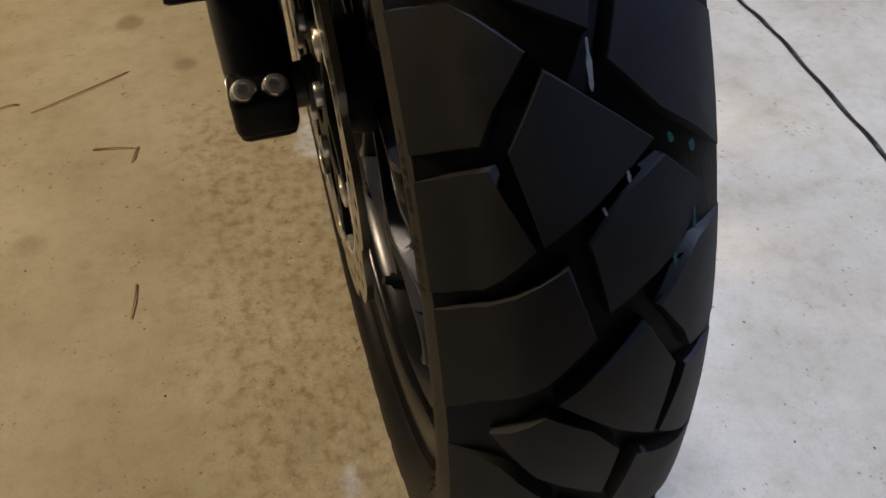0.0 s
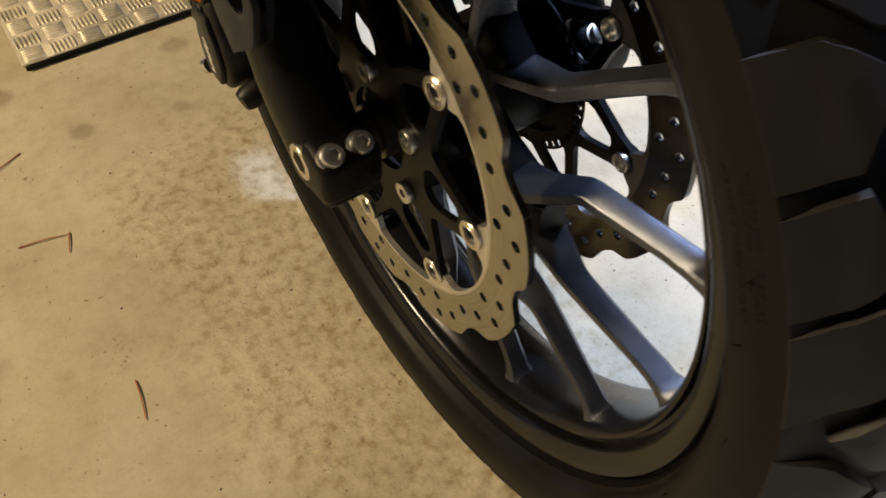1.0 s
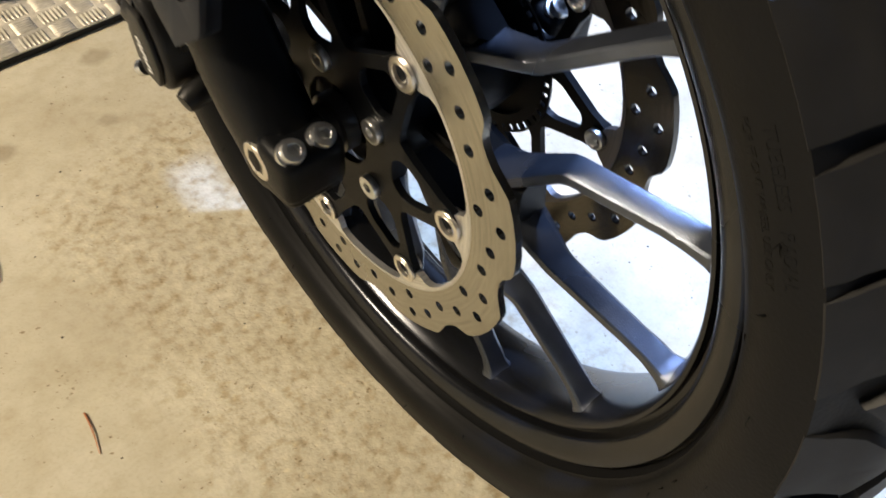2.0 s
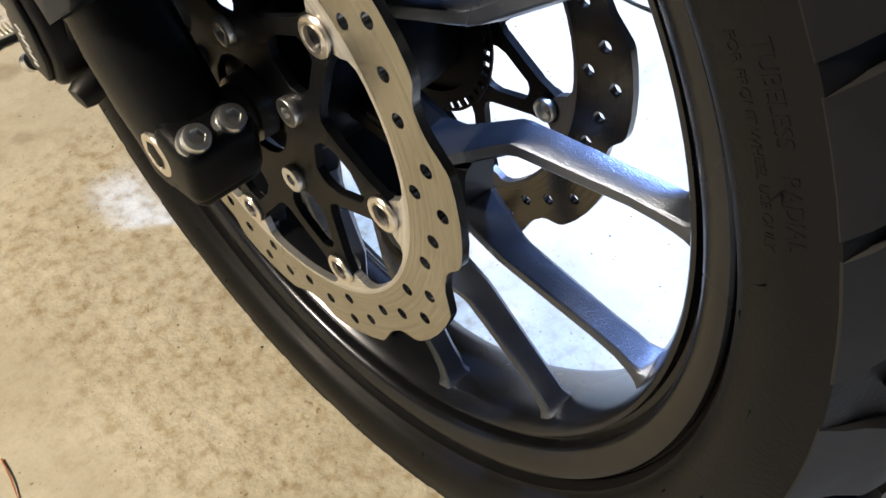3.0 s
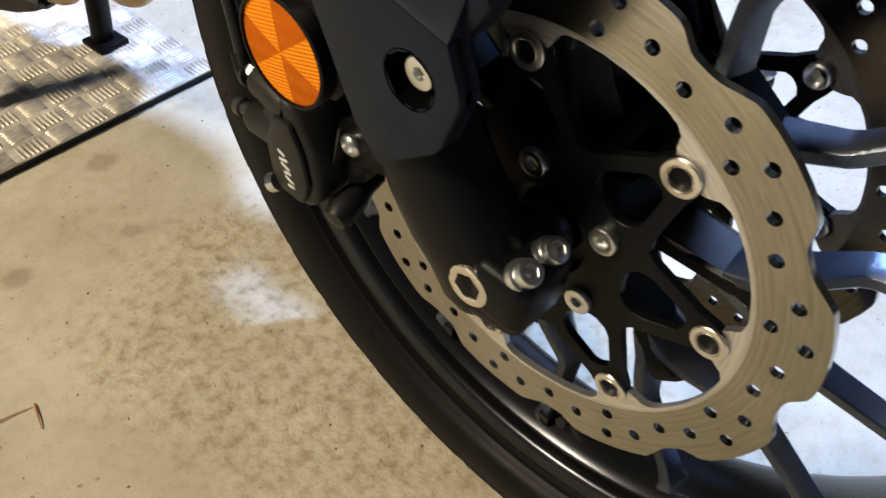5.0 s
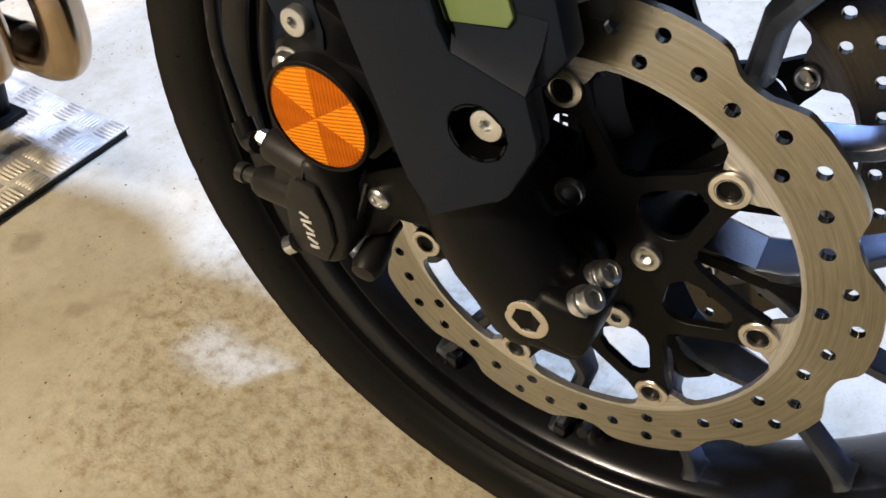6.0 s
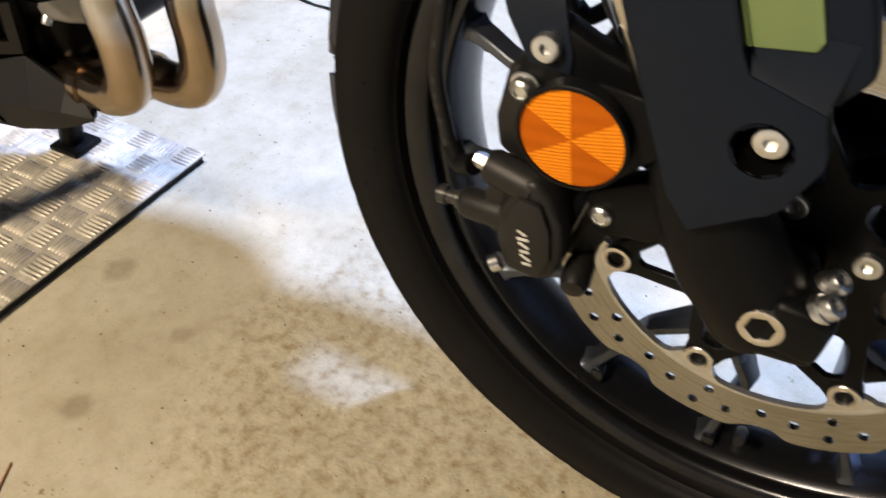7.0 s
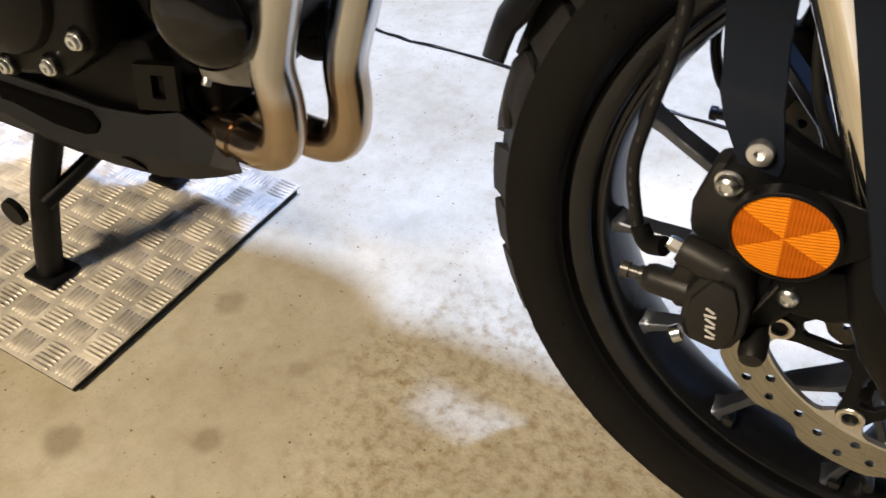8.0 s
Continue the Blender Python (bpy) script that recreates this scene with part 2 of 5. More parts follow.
def concrete():
    m = bpy.data.materials.new("concrete_floor")
    m.use_nodes = True
    nt = m.node_tree
    b = nt.nodes["Principled BSDF"]
    tc = nt.nodes.new("ShaderNodeTexCoord")

    def noise_tex(s, d=8, r=0.55):
        n = nt.nodes.new("ShaderNodeTexNoise")
        n.inputs["Scale"].default_value, n.inputs["Detail"].default_value, n.inputs["Roughness"].default_value = s, d, r
        nt.links.new(tc.outputs["Object"], n.inputs["Vector"])
        return n

    def ramp(src, stops):
        r = nt.nodes.new("ShaderNodeValToRGB")
        e = r.color_ramp.elements
        e[0].position, e[0].color = stops[0][0], (*stops[0][1], 1)
        e[1].position, e[1].color = stops[-1][0], (*stops[-1][1], 1)
        for p, c in stops[1:-1]:
            k = e.new(p)
            k.color = (*c, 1)
        nt.links.new(src, r.inputs[0])
        return r

    def mul(a, c, f=1.0):
        x = nt.nodes.new("ShaderNodeMix")
        x.data_type, x.blend_type = "RGBA", "MULTIPLY"
        x.inputs[0].default_value = f
        nt.links.new(a, x.inputs[6])
        nt.links.new(c, x.inputs[7])
        return x.outputs[2]

    def node(kind, op, **values):
        n = nt.nodes.new(kind)
        n.operation = op
        for k, v in values.items():
            n.inputs[int(k[1:])].default_value = v
        return n

    def smooth(src, lo, hi, a=0.0, b=1.0):
        m_ = nt.nodes.new("ShaderNodeMapRange")
        m_.interpolation_type = "SMOOTHSTEP"
        for k, v in enumerate((lo, hi, a, b)):
            m_.inputs[k + 1].default_value = v
        nt.links.new(src, m_.inputs[0])
        return m_.outputs[0]

    def times(a, c):
        n = node("ShaderNodeMath", "MULTIPLY")
        nt.links.new(a, n.inputs[0])
        nt.links.new(c, n.inputs[1])
        return n.outputs[0]

    # the broken, scoured patch lies in front of and beside the wheel; the rest was trowelled smooth
    wander = node("ShaderNodeVectorMath", "SCALE")
    wander.inputs["Scale"].default_value = 0.16
    nt.links.new(noise_tex(9, 4).outputs["Color"], wander.inputs[0])
    moved = node("ShaderNodeVectorMath", "ADD")
    nt.links.new(tc.outputs["Object"], moved.inputs[0])
    nt.links.new(wander.outputs[0], moved.inputs[1])
    where = nt.nodes.new("ShaderNodeSeparateXYZ")
    nt.links.new(moved.outputs[0], where.inputs[0])
    patch = times(times(smooth(where.outputs[0], -0.19, -0.05), smooth(where.outputs[0], 0.16, 0.30, 1.0, 0.0)), smooth(where.outputs[1], 0.48, 0.66, 1.0, 0.0))
    worn = smooth(patch, 0.0, 1.0, 0.22, 1.0)

    def mul_by(a, c, f):
        x = nt.nodes.new("ShaderNodeMix")
        x.data_type, x.blend_type = "RGBA", "MULTIPLY"
        nt.links.new(f, x.inputs[0])
        nt.links.new(a, x.inputs[6])
        nt.links.new(c, x.inputs[7])
        return x.outputs[2]

    base = ramp(noise_tex(5.5, 8).outputs[0], [(0.3, (0.37, 0.335, 0.243)), (0.5, (0.435, 0.405, 0.305)), (0.7, (0.50, 0.474, 0.375))])
    clouds = ramp(noise_tex(24, 4, 0.55).outputs[0], [(0.30, (0.90, 0.875, 0.82)), (0.5, (1, 1, 1)), (0.70, (1.05, 1.05, 1.04))])
    mid = ramp(noise_tex(68, 4, 0.6).outputs[0], [(0.32, (0.70, 0.615, 0.475)), (0.5, (0.98, 0.97, 0.95)), (0.68, (1.12, 1.11, 1.08))])
    fine = ramp(noise_tex(300, 4, 0.6).outputs[0], [(0.3, (0.92, 0.905, 0.88)), (0.48, (1, 1, 1)), (0.8, (1.05, 1.05, 1.05))])
    col = mul(mul_by(mul(base.outputs[0], clouds.outputs[0]), mid.outputs[0], worn), fine.outputs[0])
    # ragged dark pits and pale chips, in loose drifts
    drift = noise_tex(16, 3, 0.5)

    def flecks(scale, lo, hi, dark, weight):
        n = noise_tex(scale, 2.5, 0.5)
        a = node("ShaderNodeMath", "MULTIPLY_ADD", i1=weight)
        nt.links.new(drift.outputs[0], a.inputs[0])
        nt.links.new(n.outputs[0], a.inputs[2])
        return ramp(a.outputs[0], [(lo, (1, 1, 1)), (hi, dark)])

    col = mul(col, flecks(150, 0.87, 0.93, (0.46, 0.39, 0.29), 0.36).outputs[0], 0.9)
    col = mul(col, flecks(260, 0.86, 0.92, (0.40, 0.34, 0.26), 0.30).outputs[0], 0.9)
    col = mul_by(col, flecks(120, 0.86, 0.94, (1.14, 1.12, 1.05), 0.40).outputs[0], worn)
    # round oil drips
    wob = noise_tex(45, 3)
    vm = nt.nodes.new("ShaderNodeVectorMath")
    vm.operation = "SCALE"
    vm.inputs["Scale"].default_value = 0.014
    nt.links.new(wob.outputs["Color"], vm.inputs[0])
    va = nt.nodes.new("ShaderNodeVectorMath")
    va.operation = "ADD"
    nt.links.new(tc.outputs["Object"], va.inputs[0])
    nt.links.new(vm.outputs[0], va.inputs[1])
    for x, y, r, f in [(-0.022, 0.677, 0.017, 0.5), (-0.065, 0.544, 0.012, 0.4), (-0.258, 0.706, 0.019, 0.6), (-0.185, 0.573, 0.016, 0.5), (-0.377, 0.270, 0.018, 0.35)]:
        d = nt.nodes.new("ShaderNodeVectorMath")
        d.operation = "DISTANCE"
        nt.links.new(va.outputs[0], d.inputs[0])
        d.inputs[1].default_value = (x + 0.007, y + 0.007, 0.007)
        sp = ramp(d.outputs["Value"], [(0.0, (0.42, 0.36, 0.28)), (1.0, (1, 1, 1))])
        sp.color_ramp.elements[0].position, sp.color_ramp.elements[1].position = r * 0.75, r * 1.35
        col = mul(col, sp.outputs[0], f)
    nt.links.new(col, b.inputs["Base Color"])
    b.inputs["Roughness"].default_value = 0.62
    b.inputs["Specular IOR Level"].default_value = 0.35
    # lumps in the broken patch, a faint trowel grain elsewhere
    lumps = node("ShaderNodeMath", "MULTIPLY_ADD", i1=0.35)
    nt.links.new(noise_tex(190, 2.5, 0.5).outputs[0], lumps.inputs[0])
    nt.links.new(noise_tex(62, 3, 0.5).outputs[0], lumps.inputs[2])
    hgt = node("ShaderNodeMath", "MULTIPLY")
    nt.links.new(lumps.outputs[0], hgt.inputs[0])
    nt.links.new(smooth(patch, 0.0, 1.0, 0.10, 1.0), hgt.inputs[1])
    bp = nt.nodes.new("ShaderNodeBump")
    bp.inputs["Strength"].default_value, bp.inputs["Distance"].default_value = 0.5, 0.0058
    nt.links.new(hgt.outputs[0], bp.inputs["Height"])
    nt.links.new(bp.outputs[0], b.inputs["Normal"])
    return m


FLOOR = concrete()


def reflector_lens():
    m = bpy.data.materials.new("amber_reflector")
    m.use_nodes = True
    nt = m.node_tree
    b = nt.nodes["Principled BSDF"]
    b.inputs["Base Color"].default_value = (0.74, 0.232, 0.0002, 1)
    b.inputs["Roughness"].default_value = 0.22
    b.inputs["Specular IOR Level"].default_value = 0.02
    b.inputs["IOR"].default_value = 1.1
    tc = nt.nodes.new("ShaderNodeTexCoord")
    w = nt.nodes.new("ShaderNodeTexWave")
    w.inputs["Scale"].default_value = 150
    w.bands_direction = "Z"
    nt.links.new(tc.outputs["Object"], w.inputs["Vector"])
    w2 = nt.nodes.new("ShaderNodeTexWave")
    w2.inputs["Scale"].default_value = 30
    w2.bands_direction = "Y"
    nt.links.new(tc.outputs["Object"], w2.inputs["Vector"])
    a = nt.nodes.new("ShaderNodeMath")
    a.operation = "MULTIPLY_ADD"
    a.inputs[1].default_value = 1.0
    nt.links.new(w.outputs["Fac"], a.inputs[0])
    nt.links.new(w2.outputs["Fac"], a.inputs[2])
    bp = nt.nodes.new("ShaderNodeBump")
    bp.inputs["Strength"].default_value, bp.inputs["Distance"].default_value = 0.55, 0.0008
    nt.links.new(a.outputs[0], bp.inputs["Height"])
    nt.links.new(bp.outputs[0], b.inputs["Normal"])
    return m


AMBER = reflector_lens()
# same ribbed lens, darker: the weaker glint of alternate prisms put into the colour
AMBER_DIM = reflector_lens()
AMBER_DIM.name = "amber_reflector_dim"
AMBER_DIM.node_tree.nodes["Principled BSDF"].inputs["Base Color"].default_value = (0.44, 0.105, 0.0002, 1)

# ---------------- building helpers ----------------
def finish(name, bm, material, parent=None, label="", smooth=38):
    bmesh.ops.recalc_face_normals(bm, faces=bm.faces)
    lim = radians(smooth)
    for f in bm.faces:
        f.smooth = True
    for e in bm.edges:
        if len(e.link_faces) == 2 and e.calc_face_angle(0) > lim:
            e.smooth = False
    me = bpy.data.meshes.new(name)
    bm.to_mesh(me)
    bm.free()
    me.materials.append(material)
    ob = new(name, me)
    if parent is not None:
        ob.parent = parent
    if label:
        ob["label"] = label
    return ob


def part(name, bm, material, parent, label="", smooth=38):
    return finish(name, bm, material, parent, label, smooth)


def twin(ob, m=None):
    """Another object on the same mesh, under the same parent."""
    o = ob.copy()
    scene.collection.objects.link(o)
    if m is not None:
        o.matrix_basis = m
    return o


def bevel(bm, w, seg=2, angle=30):
    es = [e for e in bm.edges if len(e.link_faces) == 2 and e.calc_face_angle(0) > radians(angle)]
    if w > 0 and es:
        bmesh.ops.bevel(bm, geom=es, offset=w, segments=seg, affect="EDGES", profile=0.5, clamp_overlap=True)
    return bm


def loft(sections, closed=False, caps=True, bm=None):
    bm = bm or bmesh.new()
    rows = [[bm.verts.new(p) for p in s] for s in sections]
    n = len(rows[0])
    for i in range(len(rows) if closed else len(rows) - 1):
        a, b = rows[i], rows[(i + 1) % len(rows)]
        for j in range(n):
            bm.faces.new((a[j], a[(j + 1) % n], b[(j + 1) % n], b[j]))
    if caps and not closed:
        bm.faces.new(rows[0])
        bm.faces.new(rows[-1])
    return bm


def smooth_path(pts, per=6):
    out = []
    p = [Vector(q) for q in pts]
    p = [2 * p[0] - p[1]] + p + [2 * p[-1] - p[-2]]
    for i in range(1, len(p) - 2):
        for k in range(per):
            t = k / per
            out.append(0.5 * ((2 * p[i]) + (p[i + 1] - p[i - 1]) * t + (2 * p[i - 1] - 5 * p[i] + 4 * p[i + 1] - p[i + 2]) * t * t + (3 * p[i] - p[i - 1] - 3 * p[i + 1] + p[i + 2]) * t ** 3))
    out.append(p[-2])
    return out


def tube(pts, radius, n=14, per=6, bm=None):
    path = smooth_path(pts, per) if per else [Vector(q) for q in pts]
    secs, up = [], None
    for i, q in enumerate(path):
        d = (path[min(i + 1, len(path) - 1)] - path[max(i - 1, 0)]).normalized()
        if up is None:
            up = d.orthogonal().normalized()
        up = (up - d * up.dot(d)).normalized()
        side = d.cross(up)
        r = radius(i / (len(path) - 1)) if callable(radius) else radius
        secs.append([q + (up * math.cos(2 * math.pi * k / n) + side * math.sin(2 * math.pi * k / n)) * r for k in range(n)])
    return loft(secs, bm=bm)


def lathe(profile, origin, axis, n=24, bm=None, caps=True):
    """profile: (along, radius) pairs round the axis from origin."""
    ax = Vector(axis).normalized()
    up = ax.orthogonal().normalized()
    side = ax.cross(up)
    o = Vector(origin)
    return loft([[o + ax * a + (up * math.cos(2 * math.pi * k / n) + side * math.sin(2 * math.pi * k / n)) * max(r, 1e-5) for k in range(n)] for a, r in profile], bm=bm, caps=caps)


def socket_bolt(origin, axis, r, h, flange=1.0, sock=0.5, n=24, bm=None):
    """A round bolt head with a hexagon socket; flange widens its washer."""
    ax = Vector(axis).normalized()
    up = ax.orthogonal().normalized()
    side = ax.cross(up)
    o = Vector(origin)
    bm = bm or bmesh.new()

    def ring(a, rad, hexa=False):
        pts = []
        for k in range(n):
            t = 2 * math.pi * k / n
            q = rad
            if hexa:
                q = rad * math.cos(math.pi / 6) / math.cos((t % (math.pi / 3)) - math.pi / 6)
            pts.append(o + ax * a + (up * math.cos(t) + side * math.sin(t)) * q)
        return pts

    secs = [ring(-h * 0.5, r * flange), ring(h * 0.15, r * flange)]
    if flange > 1.02:
        secs += [ring(h * 0.25, r * (flange - 0.03)), ring(h * 0.3, r * 1.02)]
    secs += [ring(h * 0.85, r), ring(h * 0.97, r * 0.95), ring(h, r * 0.88), ring(h, r * sock * 1.06, True), ring(h * 0.97, r * sock, True), ring(h * 0.35, r * sock * 0.97, True)]
    return loft(secs, bm=bm)


def prism(poly, x0, x1, w=0.002, seg=2, bm=None):
    """A plate of the outline poly in (y, z), from x0 to x1, with rounded edges."""
    b = bmesh.new()
    v0 = [b.verts.new((x0, y, z)) for y, z in poly]
    v1 = [b.verts.new((x1, y, z)) for y, z in poly]
    b.faces.new(v0)
    b.faces.new(v1[::-1])
    for i in range(len(poly)):
        j = (i + 1) % len(poly)
        b.faces.new((v0[i], v0[j], v1[j], v1[i]))
    bmesh.ops.recalc_face_normals(b, faces=b.faces)
    bevel(b, w, seg)
    return b


def box(cx, cy, cz, sx, sy, sz, w=0.002, m=None, seg=2):
    b = bmesh.new()
    bmesh.ops.create_cube(b, size=1.0, matrix=Matrix.Translation((cx, cy, cz)) @ (m or Matrix()) @ Matrix.Diagonal((sx, sy, sz, 1)))
    bevel(b, w, seg)
    return b


def merge(*bms):
    out = bmesh.new()
    for b in bms:
        me = bpy.data.meshes.new("tmp")
        b.to_mesh(me)
        b.free()
        out.from_mesh(me)
        bpy.data.meshes.remove(me)
    return out


def circle(cx, cy, r, n=20, a0=0.0):
    return [(cx + r * math.cos(a0 + 2 * math.pi * k / n), cy + r * math.sin(a0 + 2 * math.pi * k / n)) for k in range(n)]


def pierced(outer, holes, x0, x1):
    """A flat sheet with holes, of the outline outer in (y, z), from x0 to x1."""
    b = bmesh.new()
    loops = []
    for lp in [outer] + holes:
        vs = [b.verts.new((x0, y, z)) for y, z in lp]
        for i in range(len(vs)):
            b.edges.new((vs[i], vs[(i + 1) % len(vs)]))
        loops.append(vs)
    bmesh.ops.triangle_fill(b, edges=b.edges[:], use_beauty=True, normal=(-1, 0, 0))
    faces = b.faces[:]
    back = {}
    for v in b.verts[:]:
        back[v] = b.verts.new((x1, v.co.y, v.co.z))
    for f in faces:
        b.faces.new([back[v] for v in reversed(f.verts)])
    for vs in loops:
        for i in range(len(vs)):
            a, c = vs[i], vs[(i + 1) % len(vs)]
            b.faces.new((a, c, back[c], back[a]))
    return b


def thing(name, label, category, at=(0, 0, 0), group="", kind=""):
    ob = new(name)
    ob.matrix_basis = Matrix.Translation(at)
    ob.empty_display_size = 0.05
    return tagged(ob, label, category, group, kind)


# ---------------- the garage ----------------
def slab(name, x0, x1, y0, y1, z0, z1, material, label):
    b = bmesh.new()
    bmesh.ops.create_cube(b, size=1.0, matrix=Matrix.Translation(((x0 + x1) / 2, (y0 + y1) / 2, (z0 + z1) / 2)) @ Matrix.Diagonal((x1 - x0, y1 - y0, z1 - z0, 1)))
    return tagged(finish(name, b, material), label, name.split("_")[0], kind="structure")


slab("floor", -3.2, 3.2, -3.2, 4.2, -0.12, 0.0, FLOOR, "worn pale concrete garage floor with pits and oil drips")
slab("wall_west", -3.2, -3.0, -3.0, 4.0, 0.0, 2.7, WALL, "plain painted garage wall")
# east wall: opening is added, out of view, to let sky light in
eb = bmesh.new()
for y0, y1, z0, z1 in ((-3.0, 4.0, 0.0, 0.95), (-3.0, 4.0, 2.25, 2.7), (-3.0, -1.1, 0.95, 2.25), (2.0, 4.0, 0.95, 2.25)):
    bmesh.ops.create_cube(eb, size=1.0, matrix=Matrix.Translation((3.1, (y0 + y1) / 2, (z0 + z1) / 2)) @ Matrix.Diagonal((0.2, y1 - y0, z1 - z0, 1)))
tagged(finish("wall_east", eb, WALL), "plain painted garage wall with an added, unseen opening for sky light", "wall", kind="structure")
# south wall: another invented opening that admits the sky
sb = bmesh.new()
for x0, x1, z0, z1 in ((-3.2, 3.2, 0.0, 0.9), (-3.2, 3.2, 2.3, 2.7), (-3.2, 0.4, 0.9, 2.3), (2.4, 3.2, 0.9, 2.3)):
    bmesh.ops.create_cube(sb, size=1.0, matrix=Matrix.Translation(((x0 + x1) / 2, -3.1, (z0 + z1) / 2)) @ Matrix.Diagonal((x1 - x0, 0.2, z1 - z0, 1)))
tagged(finish("wall_south", sb, WALL), "plain painted garage wall with an added, unseen opening for sky light", "wall", kind="structure")
slab("wall_north", -3.2, 3.2, 4.0, 4.2, 0.0, 2.7, WALL, "plain painted garage wall")
slab("ceiling", -3.2, 3.2, -3.2, 4.2, 2.7, 2.82, CEIL, "plain pale garage ceiling")

# ---------------- the motorcycle ----------------
XC, ZC = 0.005, 0.335           # the wheel's middle plane and axle height
XT = 0.0035                     # the tyre's own middle plane, as it sits on the rim
bike = thing("motorcycle", "black and green motorcycle standing on its centre stand", "motorcycle", (0, 0.55, 0))
BIKE = Matrix.Translation((0, 0.55, 0)).inverted()


def bpart(name, bm, material, parent=None, label="", smooth=38):
    """A part of the motorcycle, built in the world's coordinates."""
    ob = finish(name, bm, material, None, label, smooth)
    ob.parent = parent or bike
    if parent is None:
        ob.matrix_parent_inverse = BIKE
    return ob


def pol(u, r, a):
    t = radians(a)
    return Vector((XC + u, -r * math.cos(t), ZC + r * math.sin(t)))


def polar_turn(a):
    """The turn of a wheel part about the axle by a degrees, forward edge upwards."""
    c = Vector((XC, 0, ZC))
    return Matrix.Translation(c) @ Matrix.Rotation(radians(-a), 4, "X") @ Matrix.Translation(-c)


def revolve(profile, n=128, place=pol):
    secs = [[place(u, r, 360 * k / n) for u, r in profile] for k in range(n)]
    return loft(secs, closed=True)


def tyre_pol(u, r, a):
    t = radians(a)
    return Vector((XT + u, -r * math.cos(t), ZC + r * math.sin(t)))


# tyre
def crown(u):
    return 0.3385 - 6.2 * u * u - 900 * u ** 4 - worn(u)


def worn(u):
    """The right-hand shoulder is rubbed down a little."""
    return 0.0034 * math.exp(-((u + 0.0445) / 0.0075) ** 2)


def crown_normal(u):
    s = -(12.4 * u + 3600 * u ** 3) + worn(u) * 2 * (u + 0.0445) / 0.0075 ** 2
    d = math.hypot(1, s)
    return -s / d, 1 / d


DEEP = 0.0075
top = []
for k in range(-12, 13):
    u = 0.0563 * k / 12
    nu, nr = crown_normal(u)
    deep = DEEP * (1 - 0.94 * (abs(k) / 12) ** 2.5)
    top.append((u - nu * deep, crown(u) - nr * deep))
SIDE = [(0.0562, 0.3040), (0.0570, 0.2970), (0.0572, 0.2905), (0.0562, 0.2835), (0.0540, 0.2775), (0.0507, 0.2732), (0.0470, 0.2710), (0.0442, 0.2700), (0.0428, 0.2686), (0.0385, 0.2682), (0.0350, 0.2665), (0.0330, 0.252)]


def side_u(r):
    """How far the sidewall stands out from the wheel's middle plane at radius r."""
    for (u0, r0), (u1, r1) in zip(SIDE, SIDE[1:]):
        if r1 <= r <= r0:
            return u1 + (u0 - u1) * (r - r1) / (r0 - r1)
    return SIDE[0][0]


prof = [(-u, r) for u, r in reversed(SIDE)] + top + SIDE
inner = [(0.030, 0.250), (-0.030, 0.250)]
tyre = bpart("front_tyre", revolve(prof + inner, 160, tyre_pol), RUBBER_SIDE, label="black dual-sport tyre with blocky tread and sharp moulding marks")

def tread_block(poly, pitch=3):
    bm = bmesh.new()
    pts = []
    for i in range(len(poly)):
        (u0, a0), (u1, a1) = poly[i], poly[(i + 1) % len(poly)]
        for k in range(pitch):
            t = k / pitch
            pts.append((u0 + (u1 - u0) * t, a0 + (a1 - a0) * t))
    cu, ca = sum(p[0] for p in pts) / len(pts), sum(p[1] for p in pts) / len(pts)

    def at(u, a, depth):
        uu = max(-0.0568, min(0.0568, u))
        nu, nr = crown_normal(uu)
        return tyre_pol(uu - nu * depth, crown(uu) - nr * depth, a)

    def ring(s, depth):
        return [bm.verts.new(at(cu + (u - cu) * s, ca + (a - ca) * s, depth)) for u, a in pts]

    rings = [ring(1.03, 0.0090), ring(0.985, 0.0010), ring(0.965, 0.0001), ring(0.62, 0.0), ring(0.3, 0.0)]
    mid = bm.verts.new(at(cu, ca, 0))
    n = len(pts)
    for a, b in zip(rings, rings[1:]):
        for j in range(n):
            bm.faces.new((a[j], a[(j + 1) % n], b[(j + 1) % n], b[j]))
    for j in range(n):
        bm.faces.new((rings[-1][j], rings[-1][(j + 1) % n], mid))
    return bm


CYCLE = 360 / 11
BLOCKS = [
    [(-0.0572, 38.4), (-0.0390, 37.9), (-0.0197, 34.5), (-0.0317, 31.6), (-0.0364, 29.7), (-0.0572, 29.3)],
    [(-0.0572, 27.8), (-0.0348, 28.5), (-0.0320, 26.9), (-0.0232, 23.4), (-0.0406, 20.6), (-0.0572, 19.8)],
    [(-0.0572, 18.7), (-0.0403, 19.7), (-0.0134, 22.3), (-0.0045, 17.1), (-0.0225, 13.9), (-0.0385, 12.1), (-0.0572, 9.6)],
    [(-0.0154, 33.5), (0.0202, 28.7), (-0.0033, 25.5), (-0.0212, 23.5), (-0.0294, 29.3)],
    [(0.0236, 27.7), (0.0430, 24.8), (0.0275, 21.3), (-0.0006, 18.6), (-0.0063, 23.3), (0.0061, 26.0)],
]
for poly in BLOCKS:
    for sgn, off in ((1, 0.0), (-1, -CYCLE / 2)):
        first = bpart("tread_block", tread_block([(sgn * u, a + off) for u, a in poly][::sgn]), RUBBER, tyre)
        for k in range(1, 11):
            twin(first, polar_turn(-CYCLE * k))

